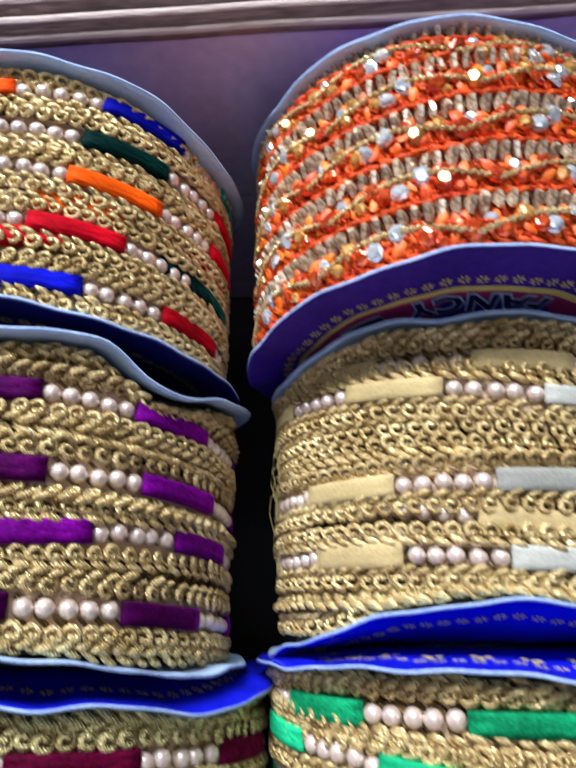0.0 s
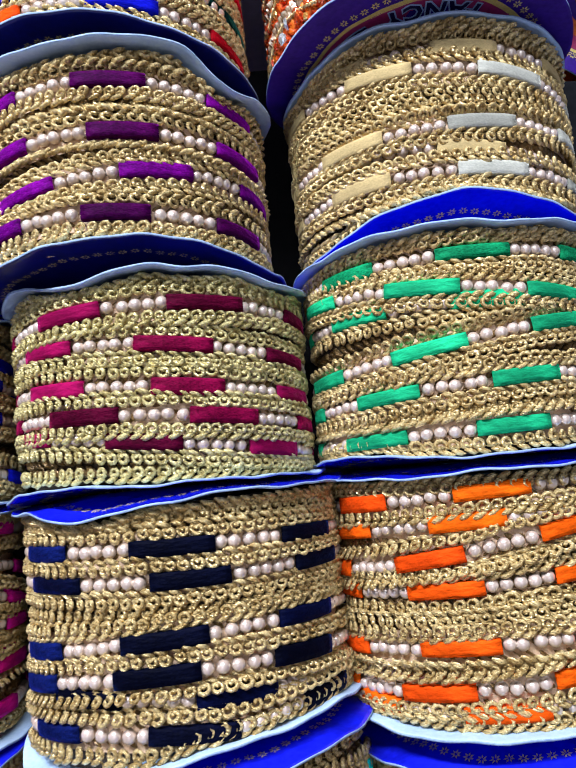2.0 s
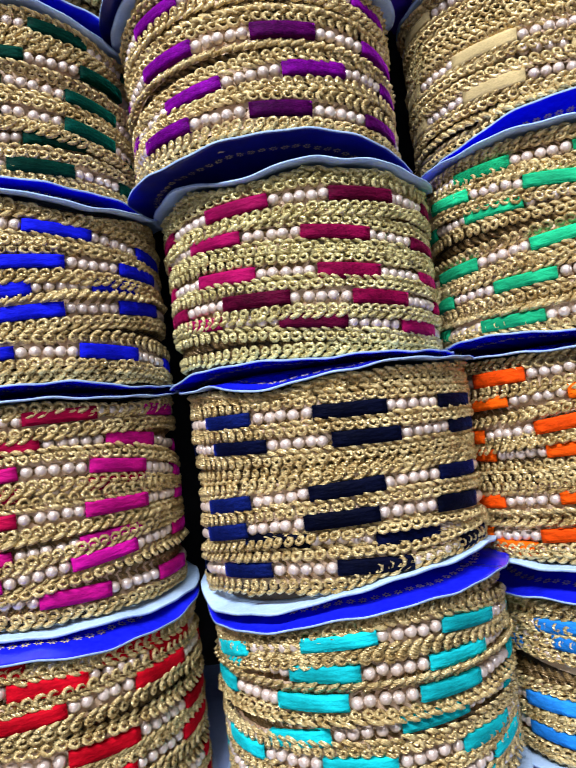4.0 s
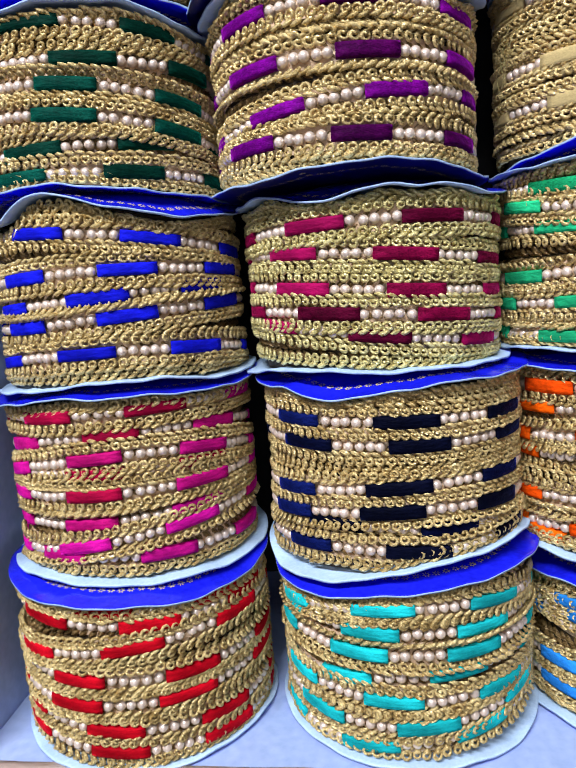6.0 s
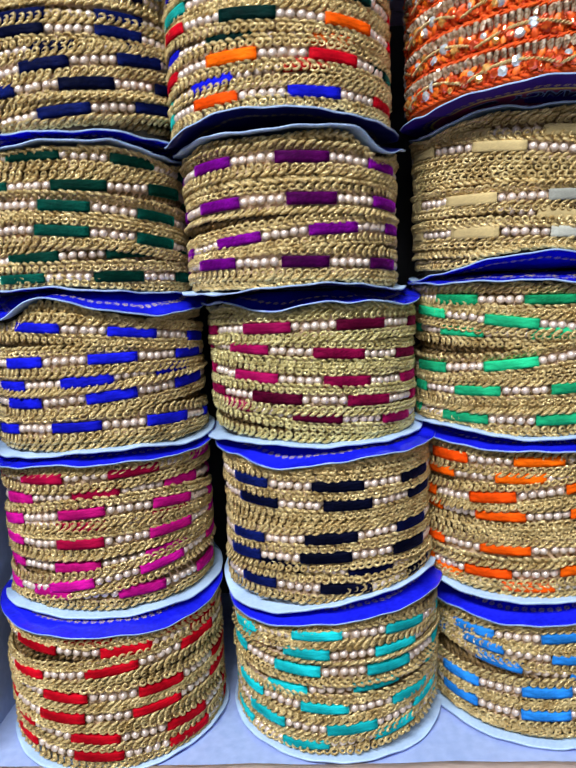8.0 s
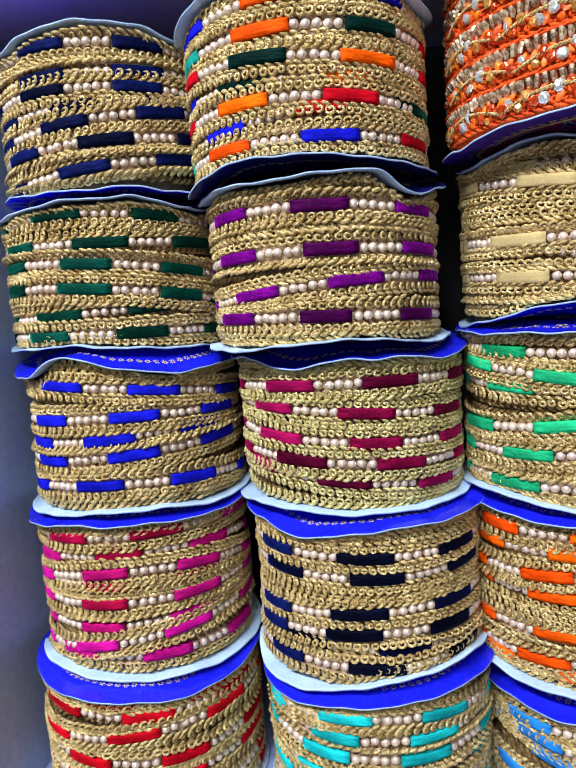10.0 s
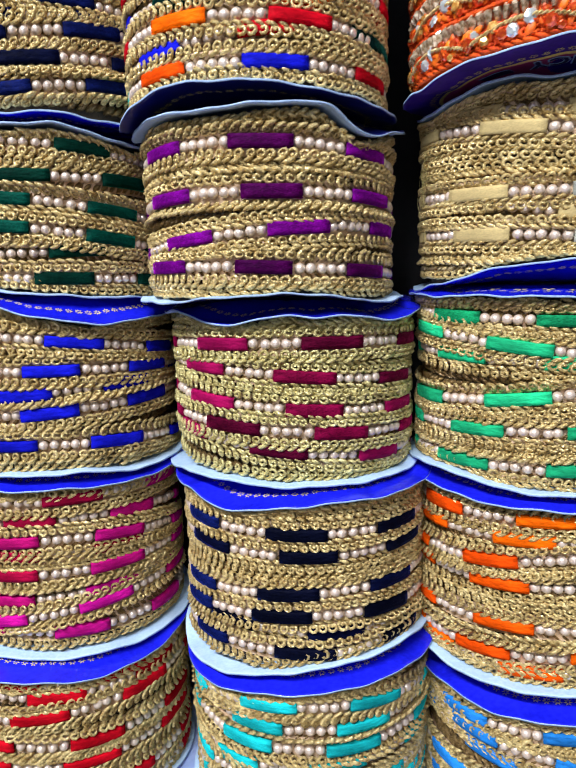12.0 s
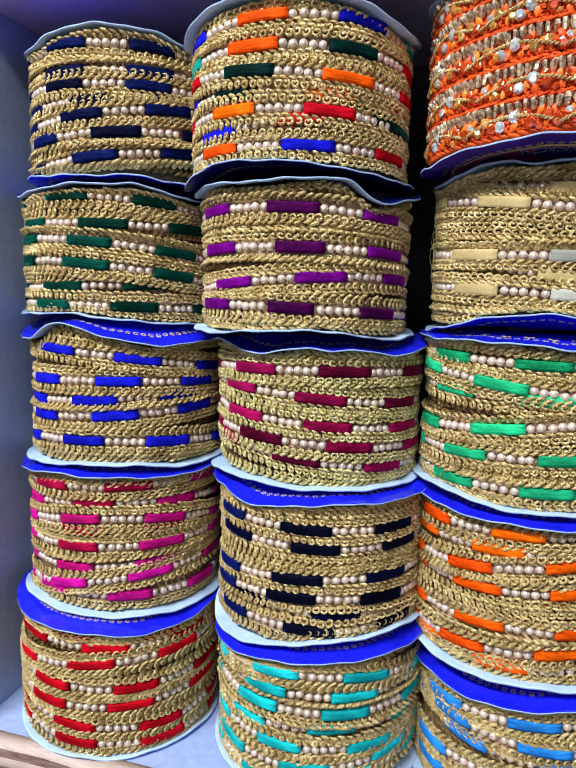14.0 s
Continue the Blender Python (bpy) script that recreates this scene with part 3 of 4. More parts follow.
spool("spool of magenta velvet and pearl gold trim in a stack", 2, x=-0.1803, y=0.1975, base=1.066, top=1.146, radius=0.0560, colours="pink",
      turns=[(69.3, 1.8, -2.1, -23), (60.0, 2.9, -8.0, 6, -0.9), (51.1, 3.8, -12.0, -2), (44.2, 0.9, 0.0, -3, -0.9), (35.7, 1.6, -2.4, -4),
             (23.3, 3.0, -0.1, -7, -1.0), (15.0, 7.8, -1.4, -11), (8.3, -1.5, -0.1, 26, -0.4)],
      hues=[{-1: "crimson", 0: "crimson", 1: "crimson"}, {0: "crimson"}, {}, {0: "crimson", 1: "crimson"}, {0: "crimson"}],
      top_bend=[(-62, -7.4), (-37, -4.8), (-11, -2.2), (20, -2.4), (54, -5.2)], bottom_bend=[(-71, -3.0), (-42, -2.0), (-18, -1.2), (4, -2.6), (26, -3.8), (55, -4.6), (85, -4.0)])
spool("spool of royal blue velvet and pearl gold trim in a stack", 3, x=-0.1800, y=0.2020, base=1.146, top=1.225, radius=0.0553, colours="blue",
      turns=[(60.6, -5.0, -5.1, -19), (45.7, 0.9, -4.0, 19), (35.1, 3.7, -0.6, -44, -0.9), (26.5, 3.5, 0.4, 17), (13.3, 1.2, -6.4, -2)],
      top_bend=[(-48, -12.8), (-33, -12.2), (-20, -2.2), (-7, -1.5), (3, -4.7), (19, -9.6), (37, -13.2), (66, -11.2)],
      bottom_bend=[(-69, -5.5), (-41, -3.2), (-13, -0.2), (9, 0.6), (31, 0.4), (63, -3.3)])
spool("spool of bottle green velvet and pearl gold trim in a stack", 4, x=-0.1868, y=0.2121, base=1.225, top=1.298, radius=0.0571, colours="dkgreen",
      turns=[(62.9, -1.5, -5.0, -7), (48.9, -0.2, -1.7, 14, -0.5), (39.9, -3.3, -5.9, 6), (28.3, -3.9, -6.3, 4), (16.0, 2.3, -0.1, -12, -1.0), (6.1, -0.4, -2.3, -19)],
      hues=[{}, {-1: "bottle"}, {-1: "bottle", 0: "bottle", 1: "bottle"}, {0: "bottle", 1: "bottle"}, {-1: "bottle"}, {0: "bottle"}],
      top_bend=[(-43, -8.4), (-24, -5.2), (0, -3.7), (14, -4.0), (30, -2.7), (47, -5.6), (66, -9.3)],
      bottom_bend=[(-55, -1.5), (-18, 0.0), (-1, 0.6), (19, -1.3), (42, -3.9), (72, -6.1)])
spool("spool of navy velvet and pearl gold trim atop a stack", 5, x=-0.1818, y=0.2118, base=1.298, top=1.372, radius=0.0550, rim=0.0578, colours="navy",
      turns=[(64.7, -0.8, -0.8, -12), (51.7, 1.1, 0.0, -13, -0.6), (45.2, 0.4, -0.6, -14, -0.2), (37.5, 2.5, 0.0, 3, -0.8), (30.3, 5.7, 1.5, -3), (20.9, 3.0, 0.2, 17), (9.0, 6.3, -0.9, 5)],
      top_bend=[(-31, -7.5), (-21, -4.0), (-2, -1.7), (10, -0.5), (24, -0.8), (40, -2.3), (54, -6.4)],
      bottom_bend=[(-59, 1.1), (-32, -0.6), (-10, -0.5), (6, -1.0), (26, -0.9), (43, -2.8), (61, -2.8)])

spool("spool of turquoise velvet and pearl gold trim at a stack's foot", 6, x=-0.0557, y=0.1846, base=0.986, top=1.067, radius=0.0570, colours="turq",
      turns=[(67.5, 1.2, -12.0, -15), (56.3, -0.4, 0.0, -21, -0.6), (47.5, 0.1, -0.8, 23), (38.2, 4.3, -7.5, 16, -0.9), (27.8, 0.8, 0.3, -12), (16.7, 3.9, 6.1, 2), (9.5, 7.6, -0.5, -23, -0.3)],
      top_bend=[(-72, -10.5), (-47, -10.2), (-27, -8.2), (-9, -4.2), (13, -2.4), (44, -1.4)])
spool("spool of blue-black velvet and pearl gold trim in a stack", 7, x=-0.0580, y=0.1898, base=1.067, top=1.145, radius=0.0568, colours="black",
      turns=[(60.1, -0.6, -1.2, 1), (50.5, -0.3, -0.6, 6), (34.1, 2.4, -5.0, -3), (24.5, 1.2, -7.4, -6), (16.6, -3.1, -0.2, 18, -1.2), (8.0, -2.8, -8.0, 4)],
      # navy on some bars puts the black velvet's blue sheen into their colour
      hues=[{-1: "navy"}, {-1: "navy"}, {-1: "navy", 1: "navy"}, {-1: "navy"}, {0: "navy"}, {-1: "navy"}],
      top_bend=[(-67, -3.9), (-50, -4.0), (-36, -7.1), (-21, -6.8), (-4, -3.5), (17, -2.4), (46, -2.4)],
      bottom_bend=[(-78, -5.7), (-66, -8.3), (-47, -7.5), (-27, -5.5), (-9, -1.3), (6, 2.8), (32, 4.0), (56, 4.7)])
spool("spool of maroon velvet and pearl gold trim in a stack", 8, x=-0.0628, y=0.1985, base=1.145, top=1.221, radius=0.0561, colours="maroon", gold=GOLD_PALE,
      turns=[(58.6, 0.4, -3.3, 22), (45.7, -4.2, -1.7, 10), (31.8, -3.8, -0.1, 14, -0.5), (22.7, -3.7, -1.8, -23), (14.0, -6.5, 0.6, -2, -0.7)],
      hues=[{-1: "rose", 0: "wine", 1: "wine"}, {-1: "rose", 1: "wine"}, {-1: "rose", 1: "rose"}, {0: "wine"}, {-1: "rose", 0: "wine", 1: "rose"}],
      top_bend=[(-68, -6.3), (-52, -3.0), (-40, -5.9), (-22, -8.5), (-8, -6.9), (3, -4.3), (13, -6.2), (31, -5.4), (53, -8.8)],
      bottom_bend=[(-81, -3.3), (-56, -0.8), (-30, 1.4), (2, -0.2), (16, -0.7), (56, -0.8)])
spool("spool of purple velvet and pearl gold trim in a stack", 9, x=-0.0720, y=0.1934, base=1.221, top=1.298, radius=0.0551, colours="purple",
      turns=[(59.1, -1.2, -5.1, 4), (41.0, -0.1, -3.6, 8), (26.4, 4.1, -4.8, 19), (12.9, -1.7, -2.7, 4)],
      hues=[{0: "purple_dim"}, {0: "purple_dim"}, {}, {0: "purple_dim", 1: "purple_dim"}], faces=(CARD_DARK, CARD_DARK),
      top_bend=[(-69, -8.7), (-48, -4.9), (-28, -6.0), (-8, -6.1), (12, -3.9), (28, -3.7), (34, -6.9), (37, -10.4), (49, -14.8)],
      bottom_bend=[(-65, -2.2), (-31, -1.0), (-10, 0.6), (11, 1.5), (32, 1.4), (41, -1.7), (62, -3.7)])
MIXED = ("orange", "blue", "pine", "red", "teal")
spool("spool of many-coloured velvet and pearl trim atop a stack", 10, x=-0.0758, y=0.1908, base=1.298, top=1.372, radius=0.0559, colours=MIXED,
      turns=[(63.9, 1.3, -3.9, -8), (51.7, -0.1, -2.4, -13), (40.6, -3.4, -0.3, -15), (31.9, -1.7, -0.1, 25, -1.2), (24.7, -1.4, -3.8, -24), (19.3, 5.5, -0.6, -36, -0.8), (8.9, 0.3, -2.6, 15)],
      hues=[{-1: "blue", 0: "orange", 1: "blue", 2: "teal"}, {-1: "teal", 0: "orange", 1: "pine", 2: "red"}, {-1: "red", 0: "pine", 1: "orange", 2: "red"},
            {0: "orange", 1: "red"}, {-1: "red", 0: "orange", 1: "red", 2: "pine"}, {0: "blue", 1: "red", 2: "pine"}, {-1: "orange", 0: "blue", 1: "red"}],
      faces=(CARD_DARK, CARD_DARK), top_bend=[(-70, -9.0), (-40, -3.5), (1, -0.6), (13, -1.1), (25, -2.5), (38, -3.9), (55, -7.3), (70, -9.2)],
      bottom_bend=[(-65, -6.9), (-47, -2.8), (-32, 0.0), (-14, 1.2), (5, 0.9), (26, -1.1), (40, -3.8), (72, -4.8)])

spool("sky blue velvet and pearl trim spool at a stack's foot", 11, x=0.0571, y=0.1846, base=0.986, top=1.061, radius=0.0558, colours="sky",
      turns=[(58.6, 4.5, -2.0, -3), (46.5, -3.0, -1.1, 3), (38.0, -3.0, 4.0, -37, -0.4), (29.0, 3.6, -2.1, -61), (16.0, 3.7, 0.9, -12)],
      top_bend=[(-86, -9.7), (-57, -9.0), (-35, -9.0), (-13, -6.4), (13, -2.8), (50, -2.0)])
spool("spool of orange velvet and pearl gold trim in a stack", 12, x=0.0524, y=0.1890, base=1.061, top=1.144, radius=0.0558, colours="orange",
      turns=[(73.7, 2.0, -1.1, -12), (65.2, 1.8, -2.7, -21, -0.5), (58.5, 9.0, -1.0, -35), (45.6, 3.8, -0.4, -31, -1.2), (27.8, 1.0, -4.6, -28), (16.5, 5.4, -0.6, -37), (8.3, 1.6, -0.1, -16, -0.8)],
      top_bend=[(-70, -1.7), (-50, -2.5), (-24, -2.4), (-4, -2.6), (11, -3.2)], bottom_bend=[(-71, 1.3), (-54, 1.2), (-30, 0.9), (-8, 1.5), (18, 1.4)])
spool("spool of emerald velvet and pearl gold trim in a stack", 13, x=0.0517, y=0.1938, base=1.144, top=1.225, radius=0.0560, colours="green", swirls=True,
      turns=[(67.7, -0.4, 0.9, -5, -0.6), (55.2, -5.6, 2.1, -24), (51.5, -1.3, 0.3, -51, -1.0), (40.0, 7.3, 0.1, -24), (25.0, 2.4, -0.9, 8), (9.8, 0.9, -0.1, 1)], hues=[{-1: "green_shaded", 0: "green_shaded", 1: "green_shaded"}],
      top_bend=[(-89, -3.6), (-40, -2.5), (-18, -2.9), (6, -4.1)], bottom_bend=[(-73, 3.2), (-50, 4.0), (-35, 1.0), (-13, 0.3), (13, 0.6)])
cream = spool("spool of cream velvet and pearl gold trim in a stack", 14, x=0.0549, y=0.2013, base=1.225, top=1.304, radius=0.0580, colours="cream", gold=GOLD,
      turns=[(63.7, -2.3, 0.8, 1, -0.5), (55.6, -5.8, 0.6, 18), (34.9, -0.5, 0.9, 4), (25.8, -7.2, 0.0, -1, -0.8), (18.0, -2.6, -0.2, 6)],
      hues=[{}, {0: "ivory", 1: "ivory"}, {0: "ivory", 1: "ivory"}, {}, {0: "ivory", 1: "ivory"}],
      top_bend=[(-70, -8.4), (-47, -3.8), (-27, -2.1), (-16, -4.0), (-3, -2.3), (40, -5)], bottom_bend=[(-83, -4.3), (-57, -0.4), (-42, 3.8), (-31, 6.7), (-11, 8.8), (3, 7.3), (40, 1)])


def loose_thread(parent, angle, z, length, lean):
    """A frayed end of yarn that stands off the winding."""
    pts = [(0.0578 + 0.0035 * t + 0.002 * math.sin(5 * t), angle - lean * t, z - length * t * (0.6 + 0.4 * t)) for t in (0, 0.25, 0.5, 0.75, 1)]
    path = [tuple(around(np.array(a), r, h) * 1000) for r, a, h in pts]
    quads("loose_thread", tube(path, [0.18, 0.16, 0.15, 0.13, 0.06], 4) * 0.001, grid_faces(5, 4, False, True), GOLD_PALE, parent)


for angle, z, length, tilt in ((-1.25, 0.058, 0.016, 0.10), (-1.32, 0.055, 0.022, 0.06), (-1.18, 0.053, 0.014, 0.16), (-1.38, 0.050, 0.018, 0.03), (-1.28, 0.046, 0.012, 0.12), (-1.42, 0.043, 0.020, 0.05)):
    loose_thread(cream, angle, z, length, tilt)


# ---- the orange spool with crystals ----
CRYSTAL = surface("foiled_crystal", (0.70, 0.75, 0.74), (0.95, 0.97, 0.94), rough=0.06, metal=0.6, scale=400, fine=900, bump=0.05, coat=1.0, vary=0.12)
CRYSTAL_WARM = surface("champagne_crystal", (0.36, 0.22, 0.11), (0.90, 0.72, 0.50), rough=0.09, metal=0.4, scale=900, fine=900, bump=0.08, coat=1.0, vary=0.2)
CRYSTAL_RED = surface("orange_crystal", (0.62, 0.022, 0.008), (0.95, 0.15, 0.02), rough=0.12, metal=0.6, scale=400, fine=900, bump=0.05, coat=1.0, vary=0.3)
CRYSTAL_AMBER = surface("amber_crystal", (0.75, 0.26, 0.03), (0.98, 0.58, 0.16), rough=0.12, metal=0.6, scale=400, fine=900, bump=0.05, coat=1.0, vary=0.3)
ORANGE_SATIN = surface("orange_satin", (0.80, 0.085, 0.002), (0.95, 0.21, 0.004), rough=0.5, scale=300, fine=1600, bump=0.3, vary=((0.85, 0.5, 1), (1.05, 1.4, 1.5)), stretch=(1, 1, 0.3))
ORANGE_YARN = surface("orange_yarn", (0.48, 0.026, 0.004), (0.85, 0.12, 0.010), rough=0.6, scale=200, fine=1600, bump=0.6, shine=0.2)


def gem_mesh(name, mat, r, high, sides=9):
    """A round cut stone, its table outwards along -y."""
    bm = bmesh.new()
    rings = []
    for rr, h in ((r, 0.0), (r * 0.98, high * 0.3), (r * 0.78, high * 0.78), (r * 0.5, high)):
        rings.append([bm.verts.new((rr * math.cos(k / sides * math.tau + 0.4 * (h > high * 0.5)), -h, rr * math.sin(k / sides * math.tau + 0.4 * (h > high * 0.5)))) for k in range(sides)])
    for lo, hi in zip(rings, rings[1:]):
        for k in range(sides):
            bm.faces.new((lo[k], lo[(k + 1) % sides], hi[(k + 1) % sides], hi[k]))
    bm.faces.new(rings[-1])
    bmesh.ops.recalc_face_normals(bm, faces=bm.faces[:])
    me = bpy.data.meshes.new(name)
    bm.to_mesh(me)
    bm.free()
    me.materials.append(mat)
    me.shade_flat()
    return me


def tooth_mesh():
    """A small tapering faceted bead of the crystal chain, standing upright, facing -y."""
    bm = bmesh.new()
    rows = []
    for z, w, d in ((-0.0027, 0.0010, 0.0008), (-0.0012, 0.0015, 0.0017), (0.0010, 0.0019, 0.0027), (0.0026, 0.0018, 0.0012)):
        rows.append([bm.verts.new(p) for p in ((-w * 0.8, 0, z), (-w * 0.4, -d, z), (w * 0.4, -d, z), (w * 0.8, 0, z))])
    for lo, hi in zip(rows, rows[1:]):
        for k in range(3):
            bm.faces.new((lo[k], lo[k + 1], hi[k + 1], hi[k]))
    bm.faces.new(rows[-1])
    bm.faces.new(rows[0][::-1])
    bmesh.ops.recalc_face_normals(bm, faces=bm.faces[:])
    me = bpy.data.meshes.new("crystal_bead")
    bm.to_mesh(me)
    bm.free()
    me.materials.append(CRYSTAL_WARM)
    me.shade_flat()
    return me


def petal_mesh():
    """A small folded satin leaf, its tip up, facing -y."""
    bm = bmesh.new()
    rows = []
    for z, w, d in ((-0.0024, 0.0003, 0.0003), (-0.0012, 0.0012, 0.0010), (0.0004, 0.0014, 0.0014), (0.0018, 0.0008, 0.0009), (0.0026, 0.0001, 0.0002)):
        rows.append([bm.verts.new(p) for p in ((-w, 0, z), (-w * 0.5, -d, z), (0, -d * 0.6, z), (w * 0.5, -d, z), (w, 0, z))])
    for lo, hi in zip(rows, rows[1:]):
        for k in range(4):
            bm.faces.new((lo[k], lo[k + 1], hi[k + 1], hi[k]))
    for f in bm.faces:
        f.smooth = True
    bmesh.ops.recalc_face_normals(bm, faces=bm.faces[:])
    me = bpy.data.meshes.new("petal")
    bm.to_mesh(me)
    bm.free()
    me.materials.append(ORANGE_SATIN)
    return me


def lettering(disc, word, z, outer, bend, wobble):
    """A word printed in an arc on the under side of a disc, its feet to the rim, with a pale outline."""
    for name, mat, drop, swell in (("letter_outline", CARD_WHITE, 0.0010, 0.0008), ("lettering", PRINT_NAVY, 0.00115, 0.00025)):
        text = bpy.data.curves.new(name, "FONT")
        text.body, text.size, text.align_x, text.offset, text.resolution_u = word, 0.0098, "CENTER", swell, 2
        text.space_character = 1.12
        ob = new("letters", text)
        me = bpy.data.meshes.new_from_object(ob.evaluated_get(bpy.context.evaluated_depsgraph_get()))
        bpy.data.objects.remove(ob)
        for v in me.vertices:
            ang, r = -v.co.x / 0.040 - 0.07, 0.0438 - v.co.y
            v.co = around(np.array(ang), r, z - drop + float(bend(np.array(ang))) * lift(r, outer) + float(crease(np.array(ang), wobble)) * lift(r, outer))
        me.materials.clear()
        me.materials.append(mat)
        made = new(name, me)
        made.parent = disc
        tagged(made, label="dark printed word" if mat is PRINT_NAVY else "pale letter outline")
    # a second, smaller word that cannot be made out
    ang = np.linspace(-0.98, -0.66, 14)
    for name, mat, drop, grow in (("word_outline", CARD_WHITE, 0.0010, 0.0006), ("word_bar", PRINT_NAVY, 0.00115, 0.0)):
        band = [around(ang, r + 0 * ang, z - drop + bend(ang) * lift(r, outer) + crease(ang, wobble) * lift(r, outer)) for r in (0.0385 - grow, 0.0428 + grow)]
        quads(name, np.concatenate(band), grid_faces(2, len(ang)), mat, disc, "printed bar of a small word")


def crystal_spool():
    x, y, base, top, radius = 0.0500, 0.1865, 1.304, 1.384, 0.0590
    rng = np.random.default_rng(15)
    tall, outer = top - base, radius + 0.0035
    body = tagged(new("trim_spool"), "spool of orange trim with clear crystals atop a stack", "trim spool", "stacked trim spools")
    body.matrix_world = pose(x, y, base)
    bend_top = bend_of([(-60, -9.6), (-48, -8.6), (-33, -8.6), (-21, -8.4), (-9, -8.6), (1, -9.2), (13, -10.8), (23, -12.0), (50, -11)])
    bend_low = bend_of([(-68, -5.0), (-54, -1.8), (-31, 1.0), (-14, 1.9), (-2, 2.1), (25, 1.8), (60, -2.5)])
    flange("top_flange", body, tall - 0.0011, outer, bend_top, CARD_PURPLE, 1, 3.1)
    low = flange("bottom_flange", body, 0.0009, outer, bend_low, CARD_PURPLE, -1, 1.3,
           rings=(("yellow printed ring", outer * 0.722, outer * 0.036, PRINT_GOLD), ("magenta printed middle", 0.021, outer * 0.73 - 0.021, PRINT_PINK)))
    lettering(low, "FANCY", 0.0011, outer, bend_low, 1.3)
    hub(body, tall)
    a = np.arange(96) / 96 * math.tau
    z = np.linspace(0.002, tall - 0.003, 10)
    wound = around(a[None] + 0 * z[:, None], radius - 0.003 + 0 * z[:, None] + 0 * a[None], z[:, None] + 0.9 * (
        bend_top(a)[None] * np.linspace(0, 1, 10)[:, None] + bend_low(a)[None] * np.linspace(1, 0, 10)[:, None]))
    quads("winding", wound.reshape(-1, 3), grid_faces(10, 96, False, True)[:, ::-1], ORANGE_YARN, body, "layers of orange tape")
    gems = {"crystal": gem_mesh("crystal", CRYSTAL, 0.0023, 0.0015, 8), "sequin": gem_mesh("red_crystal", CRYSTAL_RED, 0.0024, 0.0016, 7), "amber": gem_mesh("amber_crystal", CRYSTAL_AMBER, 0.0022, 0.0018, 6)}
    tooth, petal = tooth_mesh(), petal_mesh()

    def set_in(parent, name, me, ang, h, r, size=1.0, spin=0.0, loose=0.32):
        ob = new(name, me)
        ob.parent = parent
        tip = [rng.normal(0, loose) for _ in range(2)]
        ob.matrix_local = Matrix.Translation(around(np.array(ang), r, h)) @ Matrix.Rotation(ang, 4, "Z") @ Matrix.Rotation(tip[0], 4, "X") @ Matrix.Rotation(
            tip[1], 4, "Z") @ Matrix.Rotation(spin, 4, "Y") @ Matrix.Scale(size, 4)

    for n, z0 in enumerate((0.0715, 0.0575, 0.0435, 0.0290, 0.0150)):
        def height(q, z0=z0):
            flat = z0 + 0.0052 * np.sin(q) + 0.001 * (1 - np.cos(q))
            return np.clip(flat, 0.0035 + bend_low(q), tall - 0.004 + bend_top(q))
        q = np.linspace(-math.pi, math.pi, 97)[:-1]
        v = np.array([-0.0072, -0.003, 0.003, 0.0072])[:, None]
        turn = quads("trim_turn", around(q[None] + 0 * v, radius - 0.0022 + 0 * v + 0 * q[None], np.clip(height(q)[None] + v, 0.002 + bend_low(q)[None], tall - 0.003 + bend_top(q)[None])).reshape(-1, 3),
                     grid_faces(4, 96, False, True), ORANGE_YARN, body)
        braid(turn, radius - 0.0014, lambda q, h=height: np.minimum(h(q) + 0.0058, tall - 0.004 + bend_top(q)), 1, 1, 1, ORANGE_YARN, rng, 0.8)
        braid(turn, radius - 0.0016, lambda q, h=height: np.maximum(h(q) - 0.0062, 0.0042 + bend_low(q)), 0, 1, -1, ORANGE_YARN, rng, 0.9)
        braid(turn, radius - 0.0018, lambda q, h=height: np.maximum(h(q) - 0.0040, 0.0042 + bend_low(q)), 1, -1, 1, ORANGE_YARN, rng, 0.9)
        count = 116
        for k in range(count):
            ang = (k + 0.5) / count * math.tau - math.pi
            set_in(turn, "crystal_bead", tooth, ang, height(np.array(ang)) + 0.0028, radius - 0.0012, 1 + rng.normal(0, 0.05), rng.normal(0, 0.08), 0.22)
        # scalloped gold cord with stones in its hollows
        arcs = 9
        shift = rng.random() * 0.6
        path = np.linspace(-math.pi, math.pi, 1101)[:-1]
        cord = height(path) - 0.0058 + 0.0046 * np.abs(np.sin(path * arcs / 2 + shift))
        ring, strands = [], []
        for turned in (0.0, math.pi):
            wind = path * 110 + turned
            for k in range(4):
                t = k / 4 * math.tau
                ring.append(around(path, radius + 0.0010 + 0.00042 * np.cos(wind) + 0.00052 * math.cos(t),
                                   np.maximum(cord, 0.0028 + bend_low(path)) + 0.00042 * np.sin(wind) + 0.00052 * math.sin(t)))
            strands.append(grid_faces(4, len(path), True, True) + 4 * len(path) * len(strands))
        quads("gold_cord", np.concatenate(ring), np.concatenate(strands), GOLD, turn, "scalloped gold cord")
        for k in range(190):
            ang = (k + rng.random()) / 190 * math.tau - math.pi
            drop = (-0.0012, -0.0050, -0.0030)[k % 3] + rng.normal(0, 0.0005)
            set_in(turn, "petal", petal, ang, max(height(np.array(ang)) + drop, 0.004 + float(bend_low(np.array(ang)))), radius - 0.0006, 1.0 + rng.normal(0, 0.12), rng.normal(0, 0.6), 0.2)
        for k in range(arcs):
            mid = (k * math.pi - shift) / (arcs / 2) - math.pi
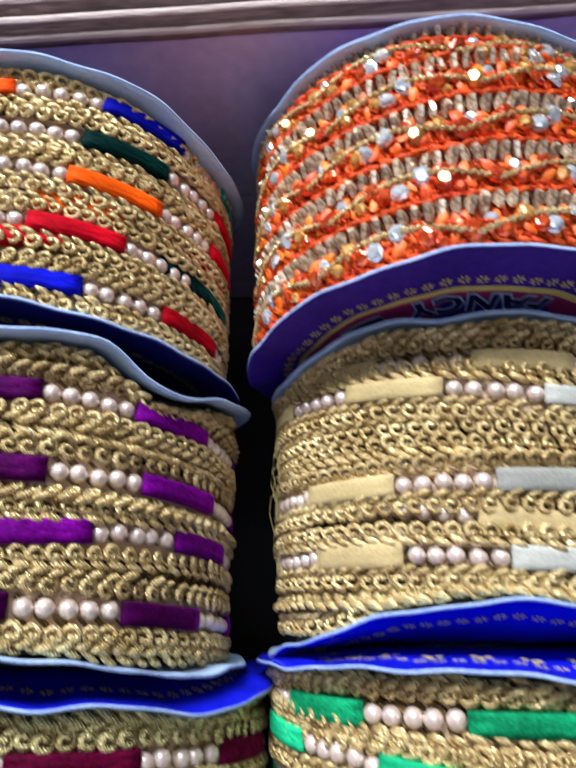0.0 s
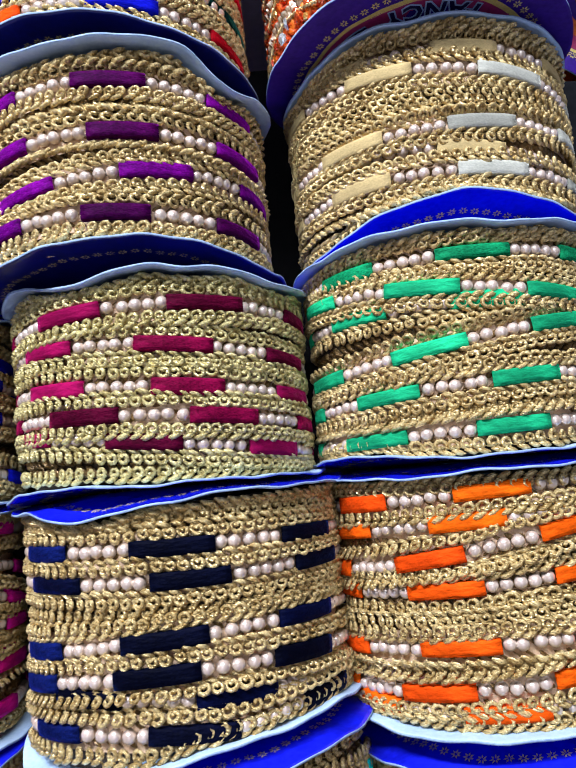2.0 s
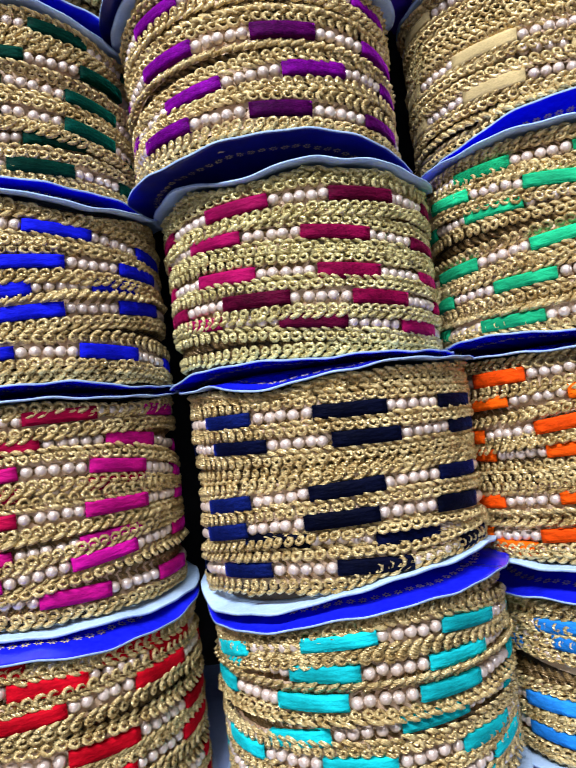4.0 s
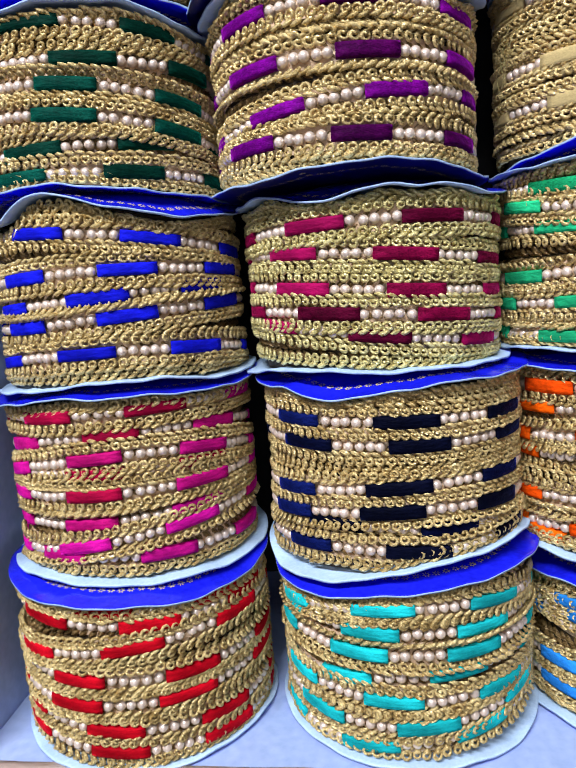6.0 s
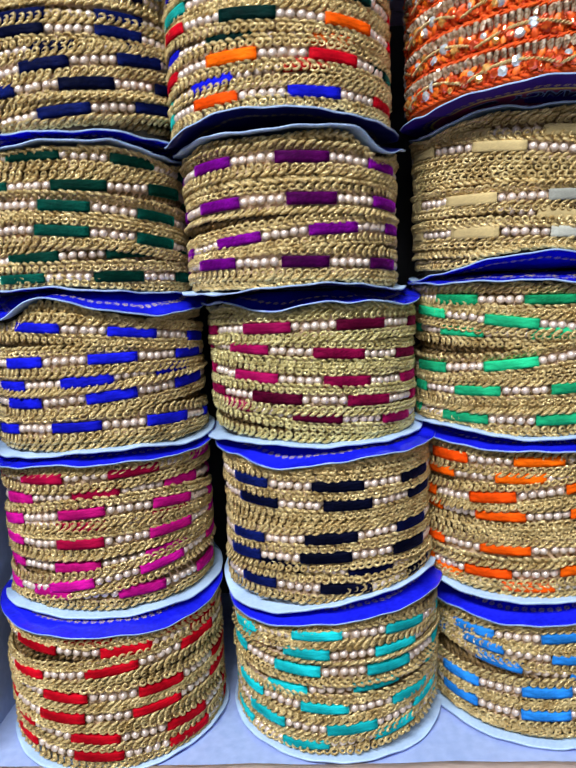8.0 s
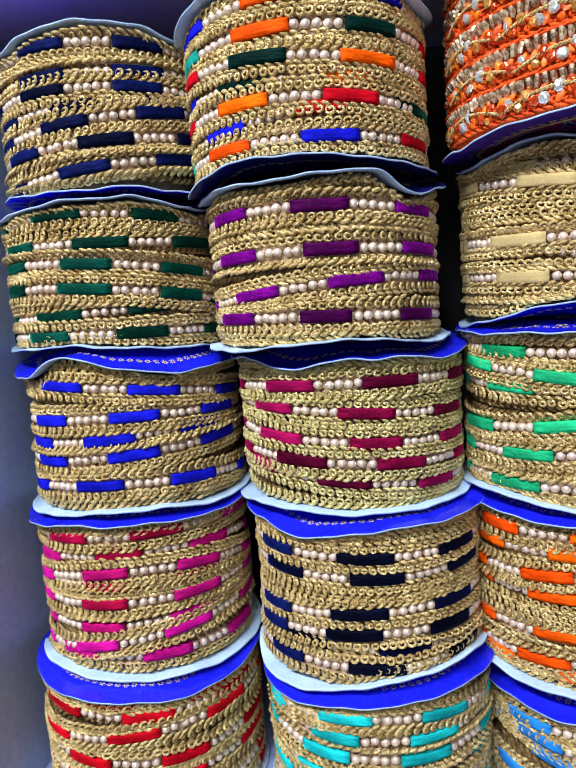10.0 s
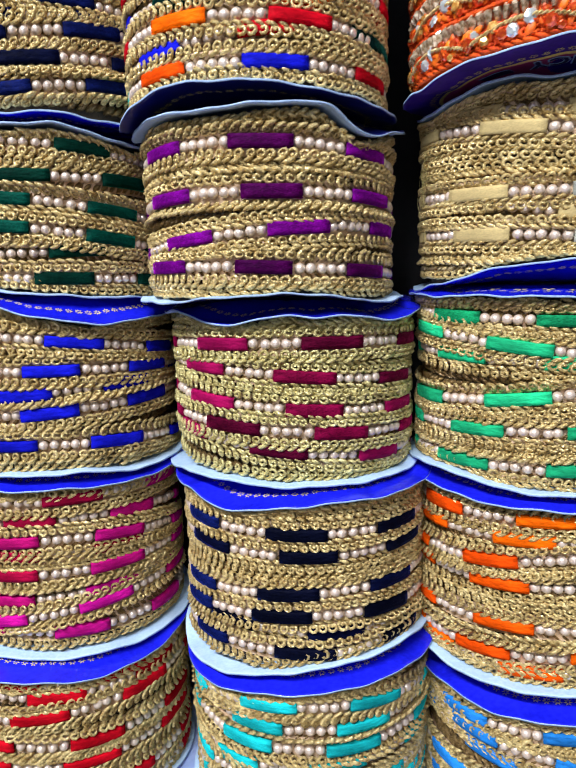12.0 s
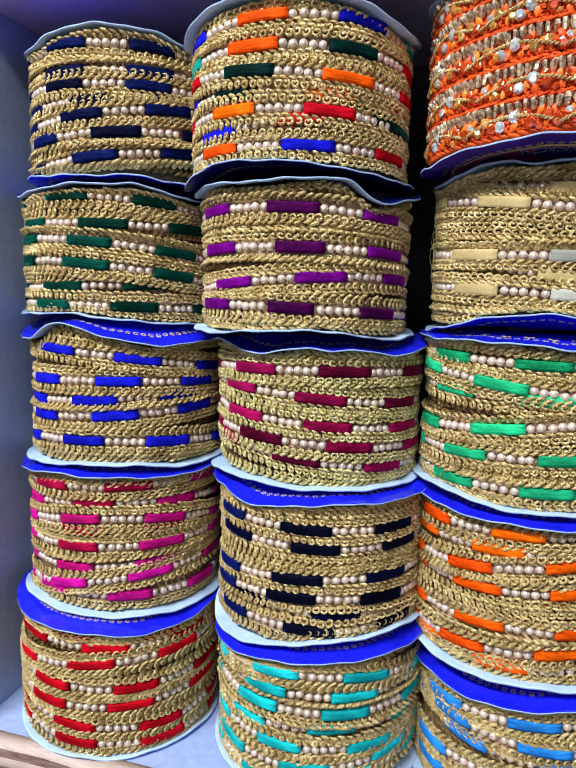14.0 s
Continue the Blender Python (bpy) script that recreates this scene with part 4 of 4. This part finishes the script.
            mid = (mid + math.pi) % math.tau - math.pi
            for off, dz, kind, size in ((-0.052, -0.0044, "crystal", 1.12), (0.040, -0.0016, "crystal", 1.2), (0.15, -0.0040, "sequin", 1.15), (0.25, -0.0022, "sequin", 1.0),
                                        (0.33, -0.0044, "sequin", 1.2), (0.45, -0.0052, "sequin", 0.9), (0.52, -0.0016, "sequin", 1.1), (0.60, -0.0044, "sequin", 1.0),
                                        (0.20, -0.0062, "sequin", 0.7), (0.12, -0.0006, "sequin", 0.8), (0.40, -0.0020, "crystal", 0.75)):
                ang = mid + off + rng.normal(0, 0.012)
                kind = "amber" if kind == "sequin" and rng.random() < 0.4 else kind
                set_in(turn, {"crystal": "crystal", "sequin": "red_crystal", "amber": "amber_crystal"}[kind], gems[kind], ang, max(height(np.array(ang)) + dz, 0.004 + float(bend_low(np.array(ang)))), radius - 0.0002, size, rng.random() * 3)
    return body


crystal_spool()


# ---- a small printed roll beside the stacks, on a dark box added for the blackness below it ----
tagged(part("carton", box_mesh((0.119, 0.203, DECK), (0.205, 0.300, 1.310), 0.002), DARK_BOX, None, smooth=False), "tall black box, added to bear the printed roll and fill in the dark below it", "carton")


def printed_roll():
    roll = tagged(new("printed_roll"), "trim roll on edge with purple, magenta and orange printed face", "trim roll")
    roll.matrix_world = pose(0.150, 0.208, 1.310 + 0.040, 90, 0, 0)
    still = bend_of([])
    front = flange("front_flange", roll, 0.001, 0.040, still, CARD_PURPLE, 1, 0.4,
                   rings=(("yellow printed ring", 0.0288, 0.0016, PRINT_GOLD), ("magenta printed band", 0.0226, 0.0060, PRINT_PINK), ("orange printed middle", 0.0163, 0.0062, PRINT_ORANGE)))
    flange("back_flange", roll, -0.055, 0.040, still, CARD_PURPLE, -1, 0.9)
    a = np.arange(64) / 64 * math.tau
    quads("winding", np.concatenate([around(a, 0.036, -0.054 + 0 * a), around(a, 0.036, 0 * a)]), grid_faces(2, 64, False, True), ORANGE_YARN, roll, "wound orange tape")
    for word, x, y, turned in (("R", -0.0246, 0.0092, 0.25), ("Q", -0.0190, 0.0140, 0.15)):
        for name, mat, up, swell in (("letter_outline", CARD_WHITE, 0.0022, 0.0006), ("letter", PRINT_NAVY, 0.0024, 0.0002)):
            text = bpy.data.curves.new(name, "FONT")
            text.body, text.size, text.align_x, text.align_y, text.offset, text.resolution_u = word, 0.0072, "CENTER", "CENTER", swell, 2
            ob = new("letters", text)
            me = bpy.data.meshes.new_from_object(ob.evaluated_get(bpy.context.evaluated_depsgraph_get()))
            bpy.data.objects.remove(ob)
            me.transform(Matrix.Translation((x, y, up)) @ Matrix.Rotation(turned, 4, "Z") @ Matrix.Diagonal((1, 1.5, 1, 1)))
            me.materials.clear()
            me.materials.append(mat)
            made = new(name, me)
            made.parent = front
            tagged(made, label="dark printed letter" if mat is PRINT_NAVY else "pale letter outline")
    return roll


printed_roll()
